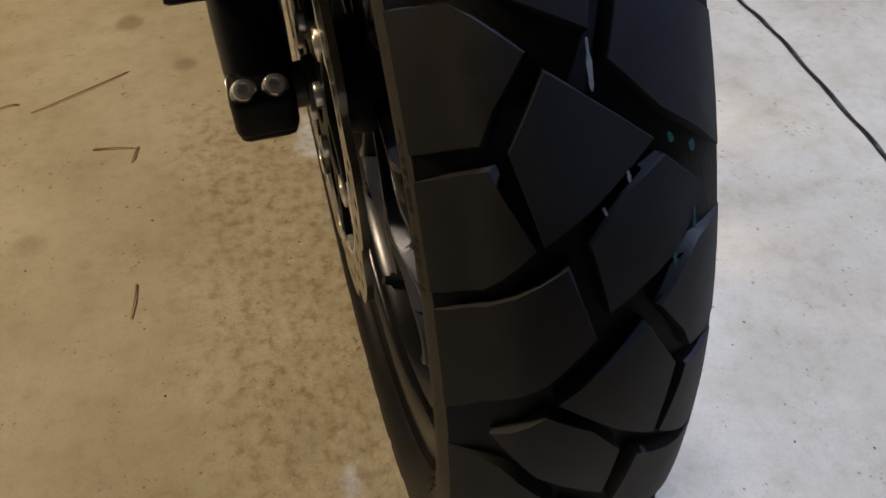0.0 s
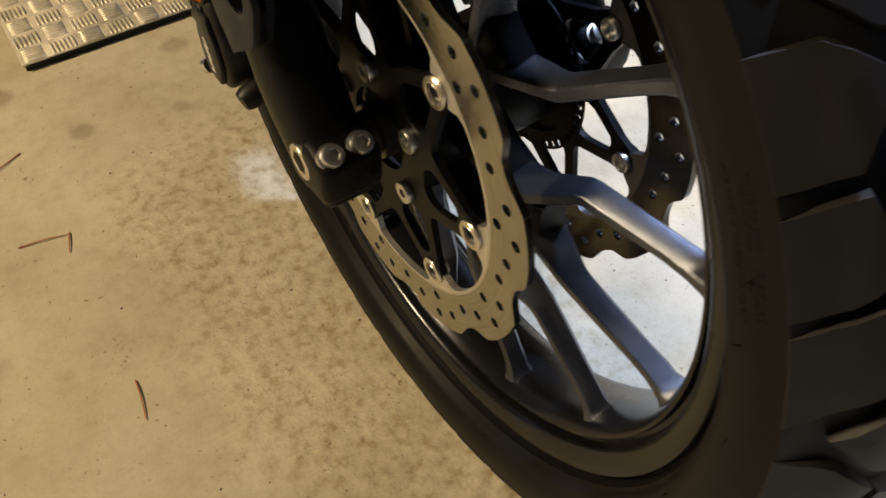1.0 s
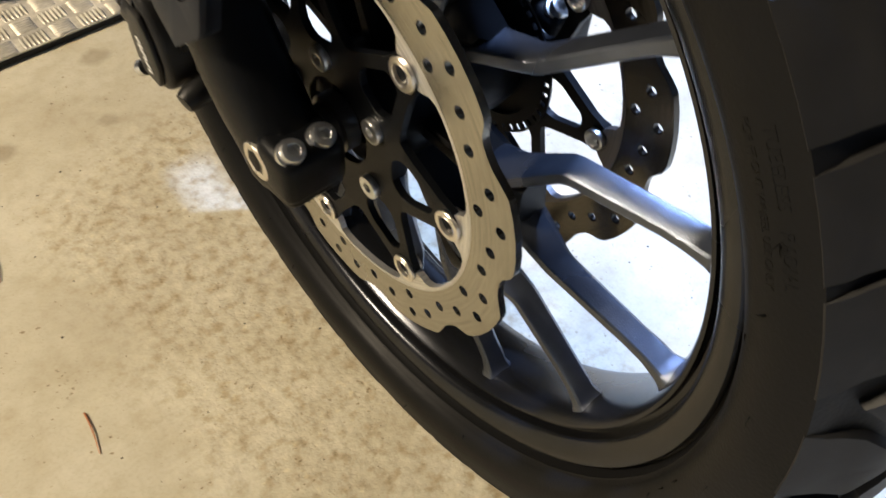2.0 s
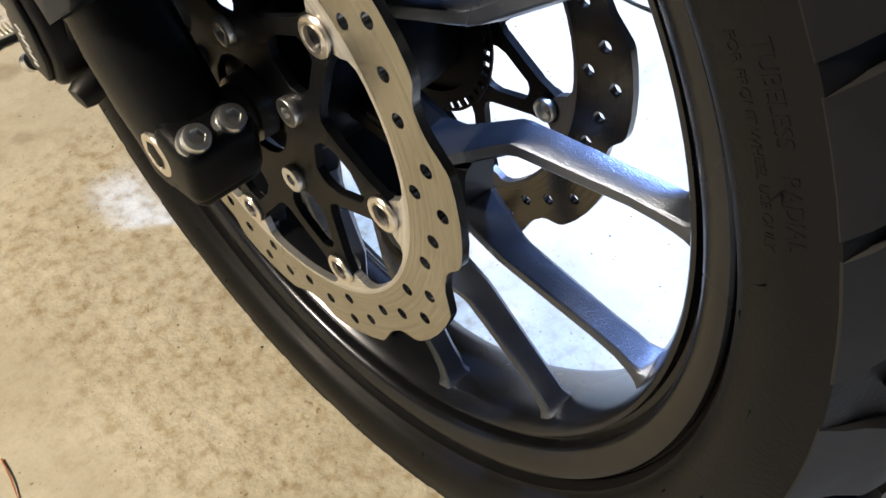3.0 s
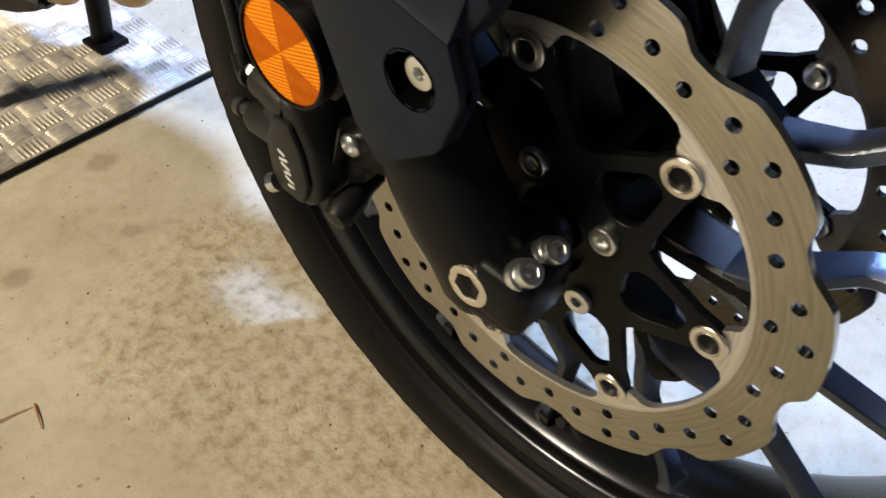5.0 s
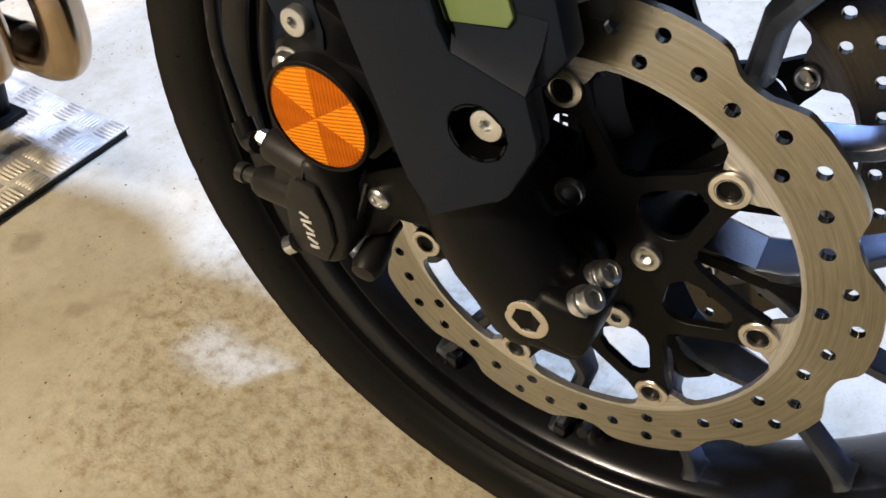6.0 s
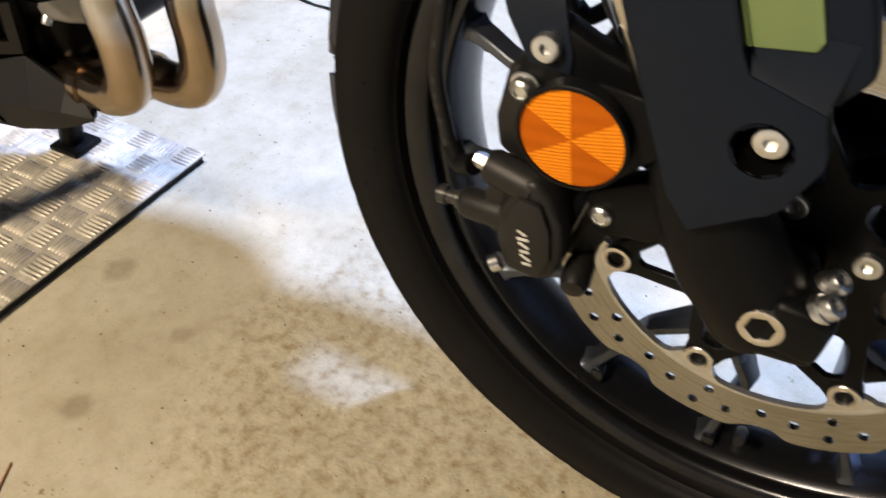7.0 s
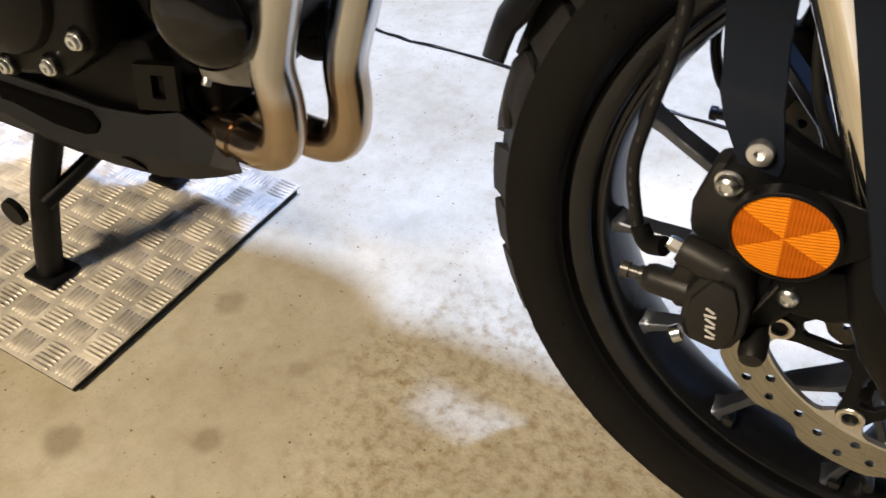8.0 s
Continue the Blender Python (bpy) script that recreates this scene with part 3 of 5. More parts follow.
# short mould whiskers on the tyre's shoulder and pale wear marks
def whisker():
    return tube([(0, 0, 0), (-0.002, 0, 0.001), (-0.004, 0.0005, 0.003)], lambda t: 0.00045 * (1.1 - t), 5, 2)


rng = random.Random(4)
wh = None
for k in range(46):
    a = rng.uniform(0, 360)
    r = rng.choice([0.286, 0.2938, 0.2752, 0.2800])
    u = -side_u(r)
    m = Matrix.Translation(tyre_pol(u, r, a)) @ Matrix.Rotation(rng.uniform(0, 6.28), 4, "X")
    if wh is None:
        wh = bpart("mould_whisker", whisker(), RUBBER_SIDE, tyre)
        wh.matrix_basis = m
    else:
        twin(wh, m)


def tread_mark(u0, a0, u1, a1, wide, material, label):
    """A thin smear of paint on the tread, from one place of the crown to another."""
    bm = bmesh.new()
    du, da = u1 - u0, (a1 - a0) * math.pi / 180 * 0.33
    d = math.hypot(du, da)
    rows = []
    rg = random.Random(int(a0 * 100))
    for k in range(8):
        t = k / 7
        u, a = u0 + (u1 - u0) * t, a0 + (a1 - a0) * t
        w = wide * (0.55 + 0.9 * rg.random()) * (0.4 if k in (0, 7) else 1)
        row = []
        for s in (-1, 1):
            uu, aa = u + s * w * da / d, a - s * math.degrees(w * du / d / 0.33)
            row.append(bm.verts.new(tyre_pol(uu, crown(uu) + 0.0002, aa)))
        rows.append(row)
    for p, q in zip(rows, rows[1:]):
        bm.faces.new((p[0], p[1], q[1], q[0]))
    ext = bmesh.ops.solidify(bm, geom=bm.faces[:], thickness=-0.0004)
    return bpart("paint_mark", bm, material, tyre, label)


tread_mark(-0.0009, 34.7, -0.0011, 31.9, 0.0007, CHALK, "white chalky smear")
tread_mark(0.0084, 27.3, 0.0089, 26.6, 0.0006, CHALK, "white chalky smear")
tread_mark(-0.0012, 25.5, 0.0, 25.0, 0.0006, CHALK, "white chalky smear")
tread_mark(0.0249, 28.8, 0.0266, 28.2, 0.0009, PAINT_MARK, "turquoise paint smear")
tread_mark(0.0352, 27.9, 0.0363, 27.2, 0.0012, PAINT_MARK, "turquoise paint smear")
tread_mark(0.0359, 23.7, 0.0361, 22.2, 0.0008, PAINT_MARK, "turquoise paint smear")
tread_mark(0.0260, 21.4, 0.0264, 20.5, 0.0009, PAINT_MARK, "turquoise paint smear")


def arc_text(words, height, r_base, a_start, arc, parent, depth=0.00012):
    """Raised lettering round the right sidewall, running towards smaller angles."""
    cu = bpy.data.curves.new("letters", "FONT")
    cu.body, cu.size, cu.extrude = words, height, depth
    tmp = new("letters_tmp", cu)
    me = bpy.data.meshes.new_from_object(tmp.evaluated_get(bpy.context.evaluated_depsgraph_get()))
    bpy.data.objects.remove(tmp)
    wide = max(v.co.x for v in me.vertices)
    for v in me.vertices:
        x, y, z = v.co
        r = r_base + y
        u = -side_u(r) - 0.0001 - z
        v.co = tyre_pol(u, r, a_start - arc * x / wide)
    me.materials.append(RUBBER_SIDE)
    ob = new("moulded_lettering", me)
    ob.parent = parent
    return ob


arc_text("TUBELESS    RADIAL", 0.0074, 0.2942, 31.0, 12.4, tyre)
arc_text("FOR FRONT WHEEL USE ONLY", 0.0050, 0.2866, 31.6, 13.4, tyre)

# rim
rp = [(0.0378, 0.2652), (0.0398, 0.2648), (0.0408, 0.2634), (0.0406, 0.2600), (0.0394, 0.2560), (0.0376, 0.2522), (0.0356, 0.2498), (0.0334, 0.2488), (0.0322, 0.2486), (0.0258, 0.2480), (0.0252, 0.2474), (0.0252, 0.2444),
      (0.0258, 0.2438), (0.0290, 0.2434), (0.0296, 0.2430), (0.0296, 0.2408), (0.0286, 0.2398), (0.0225, 0.2370), (0.0120, 0.2340), (0.0, 0.2325)]
ro = [(0.0, 0.2400), (0.0180, 0.2440), (0.0215, 0.2500), (0.0300, 0.2540), (0.0335, 0.2590), (0.0360, 0.2648)]
loop = rp + [(-u, r) for u, r in reversed(rp[:-1])] + [(-u, r) for u, r in reversed(ro[1:])] + ro
rim = bpart("front_wheel_rim", revolve(loop, 160), BARREL_SHADED, smooth=30, label="black cast alloy wheel rim with fourteen spokes")


def spoke_section(r, a, u0, hd, hw):
    """A chamfered bar's section across a spoke: half depth hd along the axle, half width hw round the wheel."""
    w = math.degrees(hw / r)
    out = []
    for su, sw in ((-1, -0.34), (-1, 0.34), (-0.86, 0.52), (0.62, 0.98), (1, 0.60), (1, -0.60), (0.62, -0.98), (-0.86, -0.52)):
        out.append(pol(u0 + su * hd, r, a + sw * w))
    return out


def spoke(side):
    path = [(0.088, 2.0, -0.0205, 0.0135, 0.0080), (0.104, 4.6, -0.0220, 0.0135, 0.0086), (0.117, 8.0, -0.0220, 0.0128, 0.0086), (0.1475, 14.2, -0.0198, 0.0084, 0.0078), (0.1525, 14.45, -0.0192, 0.0080, 0.0076),
            (0.206, 13.3, -0.0136, 0.0072, 0.0070), (0.219, 13.0, -0.0122, 0.0076, 0.0074), (0.2262, 12.95, -0.0122, 0.0078, 0.0082), (0.2310, 12.9, -0.0114, 0.0088, 0.0093), (0.2345, 12.88, -0.0106, 0.0102, 0.0112), (0.2385, 12.85, -0.0098, 0.0128, 0.0155)]
    return bevel(loft([spoke_section(r, side * a + 1.3 - 2.6 * max(0, (r - 0.148) / 0.087), u, hd, hw) for r, a, u, hd, hw in path]), 0.0009, 2, 26)


MID = -3.1
s1 = bpart("spoke", spoke(1), SPOKE_LIT, rim, "", 34)
s2 = bpart("spoke", spoke(-1), SPOKE_LIT, rim, "", 34)
for k in range(7):
    m = polar_turn(MID - 360 / 7 * k)
    for s in (s1, s2):
        if k:
            twin(s, m)
        else:
            s.matrix_basis = m
arm = loft([spoke_section(r, 0, u, hd, hw) for r, u, hd, hw in ((0.032, -0.012, 0.020, 0.0125), (0.060, -0.0165, 0.0165, 0.0100), (0.088, -0.0200, 0.0145, 0.0105), (0.106, -0.0220, 0.0130, 0.0150), (0.118, -0.0222, 0.0120, 0.0215), (0.123, -0.0218, 0.0100, 0.0205))])
# arms belong to the spoke casting; the darker black paints their shade
a1 = bpart("hub_arm", bevel(arm, 0.0008, 2, 11), BLACK_SATIN, rim, "", 24)
a1.matrix_basis = polar_turn(MID + 1.3)
for k in range(1, 7):
    twin(a1, polar_turn(MID + 1.3 - 360 / 7 * k))
hub = revolve([(-0.0545, 0.020), (-0.0545, 0.034), (-0.050, 0.038), (-0.036, 0.040), (0.036, 0.040), (0.050, 0.038), (0.0545, 0.034), (0.0545, 0.020)], 48)
bpart("hub", hub, BLACK_SATIN, rim)
valve = [pol(u, r, -88.0) for u, r in ((-0.010, 0.235), (-0.013, 0.220), (-0.020, 0.210), (-0.034, 0.204))]
bpart("tyre_valve", tube(valve, lambda t: 0.0058 - 0.0018 * t, 12, 3), HOSE, rim, "black rubber tyre valve")
for a in (-118.0, -93.5):
    bpart("rim_rib", box(*pol(-0.0190, 0.2315, a), 0.012, 0.010, 0.012, 0.002), BARREL_SHADED, rim)

# brake discs
NOTCH = 23.5


def rotor_outline():
    prof = [(-17, 0.1532), (-12, 0.1530), (-8.4, 0.1526), (-7.2, 0.1520), (-4.6, 0.1484), (-2.0, 0.1450), (0.4, 0.1438), (3.4, 0.1438), (4.8, 0.1450), (7.6, 0.1506), (9.0, 0.1519), (10.4, 0.1524), (14, 0.1530)]
    out = []
    for k in range(10):
        for d, r in prof:
            t = radians(NOTCH + 36 * k + d)
            out.append((-r * math.cos(t), r * math.sin(t)))
    return out


BOB = 46.0


def rotor_inner(bob0):
    out = []
    for k in range(7):
        for d, r in ((-25.7, 0.1168), (-20, 0.1168), (-14, 0.1166), (-10.5, 0.1160), (-8.2, 0.1135), (-7.0, 0.1090), (-5.2, 0.1048), (-2.0, 0.1030), (2.0, 0.1030), (5.2, 0.1048), (7.0, 0.1090), (8.2, 0.1135), (10.5, 0.1160), (14, 0.1166), (20, 0.1168)):
            t = radians(bob0 + 360 / 7 * k + d)
            out.append((-r * math.cos(t), r * math.sin(t)))
    return out


def rp2(r, a):
    t = radians(a)
    return (-r * math.cos(t), r * math.sin(t))


def mirror_out(bm, side):
    for v in bm.verts:
        v.co.x *= -side
    return bm


def brake_disc(side):
    """side -1: the right-hand disc, 1: the left-hand one. Built round the axle at the origin, outer face at the side."""
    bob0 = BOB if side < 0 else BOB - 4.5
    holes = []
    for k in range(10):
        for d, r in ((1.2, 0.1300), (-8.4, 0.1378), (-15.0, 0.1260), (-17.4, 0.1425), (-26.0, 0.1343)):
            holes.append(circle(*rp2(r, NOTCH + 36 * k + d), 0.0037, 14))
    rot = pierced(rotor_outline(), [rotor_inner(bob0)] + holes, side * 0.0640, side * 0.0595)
    top = bpart("brake_disc", rot, ROTOR if side < 0 else SHADED_ROTOR, label="brushed steel petal brake disc drilled with round holes", smooth=30)
    top.matrix_basis = Matrix.Translation((XC if side < 0 else XC - 0.006, 0, ZC))
    # black carrier
    outer, wins = [], []
    for k in range(7):
        b = bob0 + 360 / 7 * k
        for d, r in ((-25.7, 0.0668), (-21.5, 0.0690), (-18.0, 0.0735), (-8.0, 0.0935), (-6.6, 0.1005), (-5.4, 0.1055), (-3.0, 0.1088), (0, 0.1098), (3.0, 0.1088), (5.4, 0.1055), (6.6, 0.1005), (8.0, 0.0935), (18.0, 0.0735), (21.5, 0.0690)):
            outer.append(rp2(r, b + d))
        wins.append([rp2(r, b + d) for d, r in ((-8.5, 0.0530), (-12.5, 0.0575), (-13.6, 0.0625), (-12.0, 0.0690), (-4.4, 0.0858), (-1.8, 0.0878), (1.8, 0.0878), (4.4, 0.0858), (12.0, 0.0690), (13.6, 0.0625), (12.5, 0.0575), (8.5, 0.0530), (4, 0.0520), (-4, 0.0520))])
    wins.append(circle(0, 0, 0.0285, 40))
    car = bevel(pierced(outer, wins, side * 0.0648, side * 0.0600), 0.0004, 1, 60)
    bpart("disc_carrier", car, BLACK_SATIN, top, "black disc carrier with open arms", smooth=30)
    bob = None
    for k in range(7):
        y, z = rp2(0.1022, bob0 + 360 / 7 * k)
        if bob is None:
            bm = lathe([(-0.0595, 0.0066), (-0.0595, 0.0088), (-0.0648, 0.0088), (-0.0650, 0.0097), (-0.0662, 0.0099), (-0.0668, 0.0094), (-0.0670, 0.0070), (-0.0664, 0.0068), (-0.0650, 0.0067), (-0.0595, 0.0066)], (0, 0, 0), (1, 0, 0), 28, None, False)
            bob = bpart("disc_bobbin", mirror_out(bm, side), STEEL_WARM if side < 0 else BLACK_SATIN, top)
            bob.matrix_basis = Matrix.Translation((0, y, z))
            sleeve = bpart("bobbin_sleeve", mirror_out(lathe([(-0.0668, 0.0067), (-0.0673, 0.0064), (-0.0670, 0.0059), (-0.0560, 0.0049), (-0.0560, 0.0064)], (0, 0, 0), (1, 0, 0), 24, None, False), side), STEEL_WARM if side < 0 else STEEL, top, "silvery hollow rivet sleeve")
            sleeve.matrix_basis = bob.matrix_basis
        else:
            for ob in (bob, sleeve):
                twin(ob, Matrix.Translation((0, y, z)))
    bolt = None
    for k in range(5):
        y, z = rp2(0.0435, 24.5 + 72 * k)
        if bolt is None:
            bolt = bpart("disc_bolt", socket_bolt((side * 0.0648, 0, 0), (side, 0, 0), 0.0078, 0.0042, 1.0, 0.45), STEEL, top)
            bolt.matrix_basis = Matrix.Translation((0, y, z))
        else:
            twin(bolt, Matrix.Translation((0, y, z)))
    if side > 0:
        for k in range(7):
            y, z = rp2(0.1022, bob0 + 360 / 7 * k)
            pin = bpart("disc_pin", lathe([(0.0595, 0.0), (0.0595, 0.0046), (0.0556, 0.0052), (0.0552, 0.0060), (0.0558, 0.0070), (0.0640, 0.0072)], (0, 0, 0), (1, 0, 0), 20), STEEL, top)
            pin.matrix_basis = Matrix.Translation((0, y, z))
        ring = pierced(circle(0, 0, 0.0635, 84), [circle(0, 0, 0.050, 56)] + [[rp2(0.0575, a - 1.9), rp2(0.0617, a - 1.9), rp2(0.0617, a + 1.9), rp2(0.0575, a + 1.9)] for a in [360 / 48 * k for k in range(48)]], 0.0555, 0.0570)
        bpart("sensor_ring", ring, BLACK_SATIN, top, "slotted black wheel speed sensor ring", smooth=30)
    return top


right_disc = brake_disc(-1)
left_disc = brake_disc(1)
right_disc.matrix_parent_inverse = BIKE
left_disc.matrix_parent_inverse = BIKE

# axle
bpart("axle_spacer", lathe([(-0.083, 0.0135), (-0.083, 0.0152), (-0.0665, 0.0155), (-0.0655, 0.0185), (-0.056, 0.0188)], (0.0, 0, ZC), (1, 0, 0), 32), COLLAR, label="grey steel axle spacer collar")
bpart("axle", merge(lathe([(-0.110, 0.009), (-0.110, 0.0125), (0.125, 0.0125), (0.126, 0.009)], (0, 0, ZC + 0.002), (1, 0, 0), 32)), STEEL_WARM, label="hollow steel axle end with a hexagon socket")
bpart("axle_socket", socket_bolt((-0.1080, 0, ZC + 0.002), (-1, 0, 0), 0.0128, 0.0090, 1.0, 0.64, 30), STEEL_WARM)

# fork legs
RAKE = Vector((0, 0.423, 0.906))
FOOT = Vector((0, 0.013, ZC + 0.002))


def mirror_x(bm, side):
    """Built for the right-hand side (-1); mirrored over the wheel's plane for the left."""
    if side > 0:
        for v in bm.verts:
            v.co.x = 2 * XC - v.co.x
    return bm


def fork_leg(side):
    X = -0.094
    secs = []
    for s, rx, ry, off in ((-0.029, 0.012, 0.014, -0.002), (-0.026, 0.020, 0.022, -0.002), (-0.018, 0.0225, 0.027, -0.002), (0.0, 0.0230, 0.031, -0.003), (0.018, 0.0235, 0.0325, 0.001), (0.045, 0.0240, 0.030, 0.004), (0.075, 0.0230, 0.0285, 0.003), (0.090, 0.0215, 0.0262, 0.002), (0.098, 0.0215, 0.0255, 0.001), (0.1005, 0.0210, 0.0245, 0.001)):
        c = FOOT + RAKE * s + Vector((X, 0, 0))
        ax = Vector((0, RAKE.z, -RAKE.y))
        secs.append([c + Vector((math.copysign(abs(math.cos(t)) ** 0.75, math.cos(t)) * rx, 0, 0)) + ax * (math.sin(t) * ry + off) for t in [2 * math.pi * k / 28 for k in range(28)]])
    body = loft(secs)
    clamp = box(-0.0955, -0.016, ZC + 0.003, 0.042, 0.034, 0.036, 0.007, Matrix.Rotation(radians(8), 4, "X"), 3)
    lip = box(-0.0955, -0.012, ZC - 0.0110, 0.040, 0.036, 0.020, 0.007, Matrix.Rotation(radians(-4), 4, "X"), 3)
    leg = bpart("fork_leg", mirror_x(merge(body, clamp, lip), side), BLACK_SATIN, label="satin black cast fork leg bottom")
    for x in (-0.1060, -0.0862):
        bpart("pinch_bolt", mirror_x(socket_bolt((x, -0.0255, ZC + 0.0185), (0, -0.60, 0.80), 0.0070, 0.0080, 1.26, 0.56), side), STEEL, leg, "zinc-plated socket pinch bolt with flange")
    lug = prism([(0.070, 0.352), (0.100, 0.348), (0.112, 0.362), (0.108, 0.376), (0.080, 0.392), (0.040, 0.405), (0.036, 0.372)], -0.098, -0.080, 0.004)
    bpart("caliper_lug", mirror_x(lug, side), BLACK_SATIN, leg)
    up = prism([(0.075, 0.420), (0.105, 0.405), (0.142, 0.418), (0.158, 0.432), (0.152, 0.444), (0.148, 0.462), (0.132, 0.472), (0.112, 0.462), (0.090, 0.455)], -0.094, -0.078, 0.004)
    bpart("caliper_lug", mirror_x(up, side), BLACK_SATIN, leg)
    p0 = FOOT + RAKE * 0.092 + Vector((X, 0, 0))
    tubeb = lathe([(0, 0.0205), (0.48, 0.0205)], p0, RAKE, 32)
    bpart("fork_tube", mirror_x(tubeb, side), CHROME, leg, "polished chrome fork tube")
    seal = lathe([(0.0, 0.0206), (0.0, 0.0226), (0.012, 0.0224), (0.015, 0.0212)], p0 + RAKE * 0.006, RAKE, 32)
    bpart("dust_seal", mirror_x(seal, side), HOSE, leg)
    return leg


fork_leg(-1)
fork_leg(1)

# fork guard (right-hand and left-hand)
def fork_guard(side):
    main = [(0.060, 0.412), (0.050, 0.399), (0.046, 0.396), (0.012, 0.416), (0.007, 0.421), (-0.005, 0.447), (-0.005, 0.453), (0.0005, 0.4735), (0.034, 0.484), (0.040, 0.496), (0.088, 0.640), (0.140, 0.640)]
    hole = circle(0.022, 0.4495, 0.0138, 26)
    face = pierced(main, [hole], -0.1255, -0.1180)
    g = bpart("fork_guard", mirror_x(bevel(face, 0.0012, 2, 50), side), BLACK_PLASTIC, label="dark navy plastic fork guard with a recessed screw")
    bpart("guard_inner_shell", mirror_x(merge(prism([(0.056, 0.416), (0.047, 0.402), (0.038, 0.4085), (0.038, 0.475), (0.088, 0.640), (0.137, 0.640)], -0.1182, -0.1145, 0.001),), side), BLACK_PLASTIC, g)
    wall = bmesh.new()
    n = len(main)
    o0 = [wall.verts.new((-0.1215, y, z)) for y, z in main]
    o1 = [wall.verts.new((-0.1130 if y < 0.03 else -0.1000, y, z)) for y, z in main]
    i0 = [wall.verts.new((-0.1215, y + (0.0025 if y < 0.03 else -0.0025), z)) for y, z in main]
    i1 = [wall.verts.new((-0.1130 if y < 0.03 else -0.1000, y + (0.0025 if y < 0.03 else -0.0025), z)) for y, z in main]
    for i in range(n):
        j = (i + 1) % n
        if i == 10:
            continue
        wall.faces.new((o0[i], o0[j], o1[j], o1[i]))
        wall.faces.new((i0[i], i0[j], i1[j], i1[i]))
        wall.faces.new((o1[i], o1[j], i1[j], i1[i]))
    bpart("guard_side_wall", mirror_x(wall, side), BLACK_PLASTIC, g)
    cup = lathe([(0.0, 0.0142), (-0.0005, 0.0138), (0.010, 0.0128), (0.0105, 0.0)], (-0.1256, 0.022, 0.4495), (1, 0, 0), 26, None, False)
    # recess coloured black for the shade inside it
    bpart("screw_recess", mirror_x(cup, side), RECESS_SHADE, g)
    bpart("guard_screw", mirror_x(socket_bolt((-0.1175, 0.0195, 0.4520), (-1, 0, 0), 0.0078, 0.005, 1.0, 0.42), side), STEEL, g, "round-headed steel screw")
    scoop = prism([(0.000, 0.470), (0.036, 0.480), (0.041, 0.494), (0.089, 0.640), (0.040, 0.640), (-0.006, 0.512), (-0.013, 0.488)], -0.1170, -0.0990, 0.004)
    bpart("guard_scoop", mirror_x(scoop, side), BLACK_PLASTIC, g)
    slope = loft([[(-0.1250, 0.0008, 0.4737), (-0.1250, 0.0338, 0.4842), (-0.1150, 0.0338, 0.4842), (-0.1150, 0.0008, 0.4737)], [(-0.1185, -0.002, 0.489), (-0.1190, 0.0362, 0.4915), (-0.1120, 0.0362, 0.4915), (-0.1120, -0.002, 0.489)], [(-0.1172, -0.004, 0.503), (-0.1172, 0.0400, 0.503), (-0.1120, 0.0400, 0.503), (-0.1120, -0.004, 0.503)]])
    bpart("guard_scoop_lip", mirror_x(bevel(slope, 0.0008, 2, 50), side), BLACK_PLASTIC, g)
    dec = prism([(0.0445, 0.4925), (0.012, 0.4970), (0.0095, 0.5020), (0.053, 0.640), (0.0925, 0.640)], -0.1195, -0.1165, 0.001)
    bpart("green_panel", mirror_x(dec, side), GREEN, g, "olive green painted panel")
    return g


fork_guard(-1)
fork_guard(1)

# reflector on a black bracket
rc = Vector((-0.1180, 0.1105, 0.4262))
refl = bpart("reflector", lathe([(-0.004, 0.0), (-0.004, 0.0300), (0.0055, 0.0302), (0.0062, 0.0292), (0.0062, 0.0282), (0.0035, 0.0280)], rc, (-1, 0, 0), 48), BLACK_PART, label="round amber reflector in a black bezel")
for k in range(6):
    b = bmesh.new()
    t0 = radians(25 + 60 * k)
    rows = []
    for i in range(7):
        r = 0.0281 * i / 6 + 0.0001
        dome = 0.0058 - 0.0012 * (i / 6) ** 2
        rows.append([b.verts.new((-dome, r * math.cos(t0 + math.pi / 3 * j / 8), r * math.sin(t0 + math.pi / 3 * j / 8))) for j in range(9)])
    for i in range(6):
        for j in range(8):
            b.faces.new((rows[i][j], rows[i][j + 1], rows[i + 1][j + 1], rows[i + 1][j]))
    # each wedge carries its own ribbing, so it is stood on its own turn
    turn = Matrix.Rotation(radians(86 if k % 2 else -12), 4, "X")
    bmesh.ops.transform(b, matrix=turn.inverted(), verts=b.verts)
    w = bpart("reflector_wedge", b, AMBER_DIM if k % 2 else AMBER, refl)
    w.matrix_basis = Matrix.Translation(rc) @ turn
bpart("reflector_bracket", prism([(0.060, 0.432), (0.085, 0.405), (0.110, 0.403), (0.125, 0.420), (0.120, 0.445), (0.100, 0.456), (0.075, 0.452)], -0.1150, -0.1120, 0.001), BLACK_PART, refl)

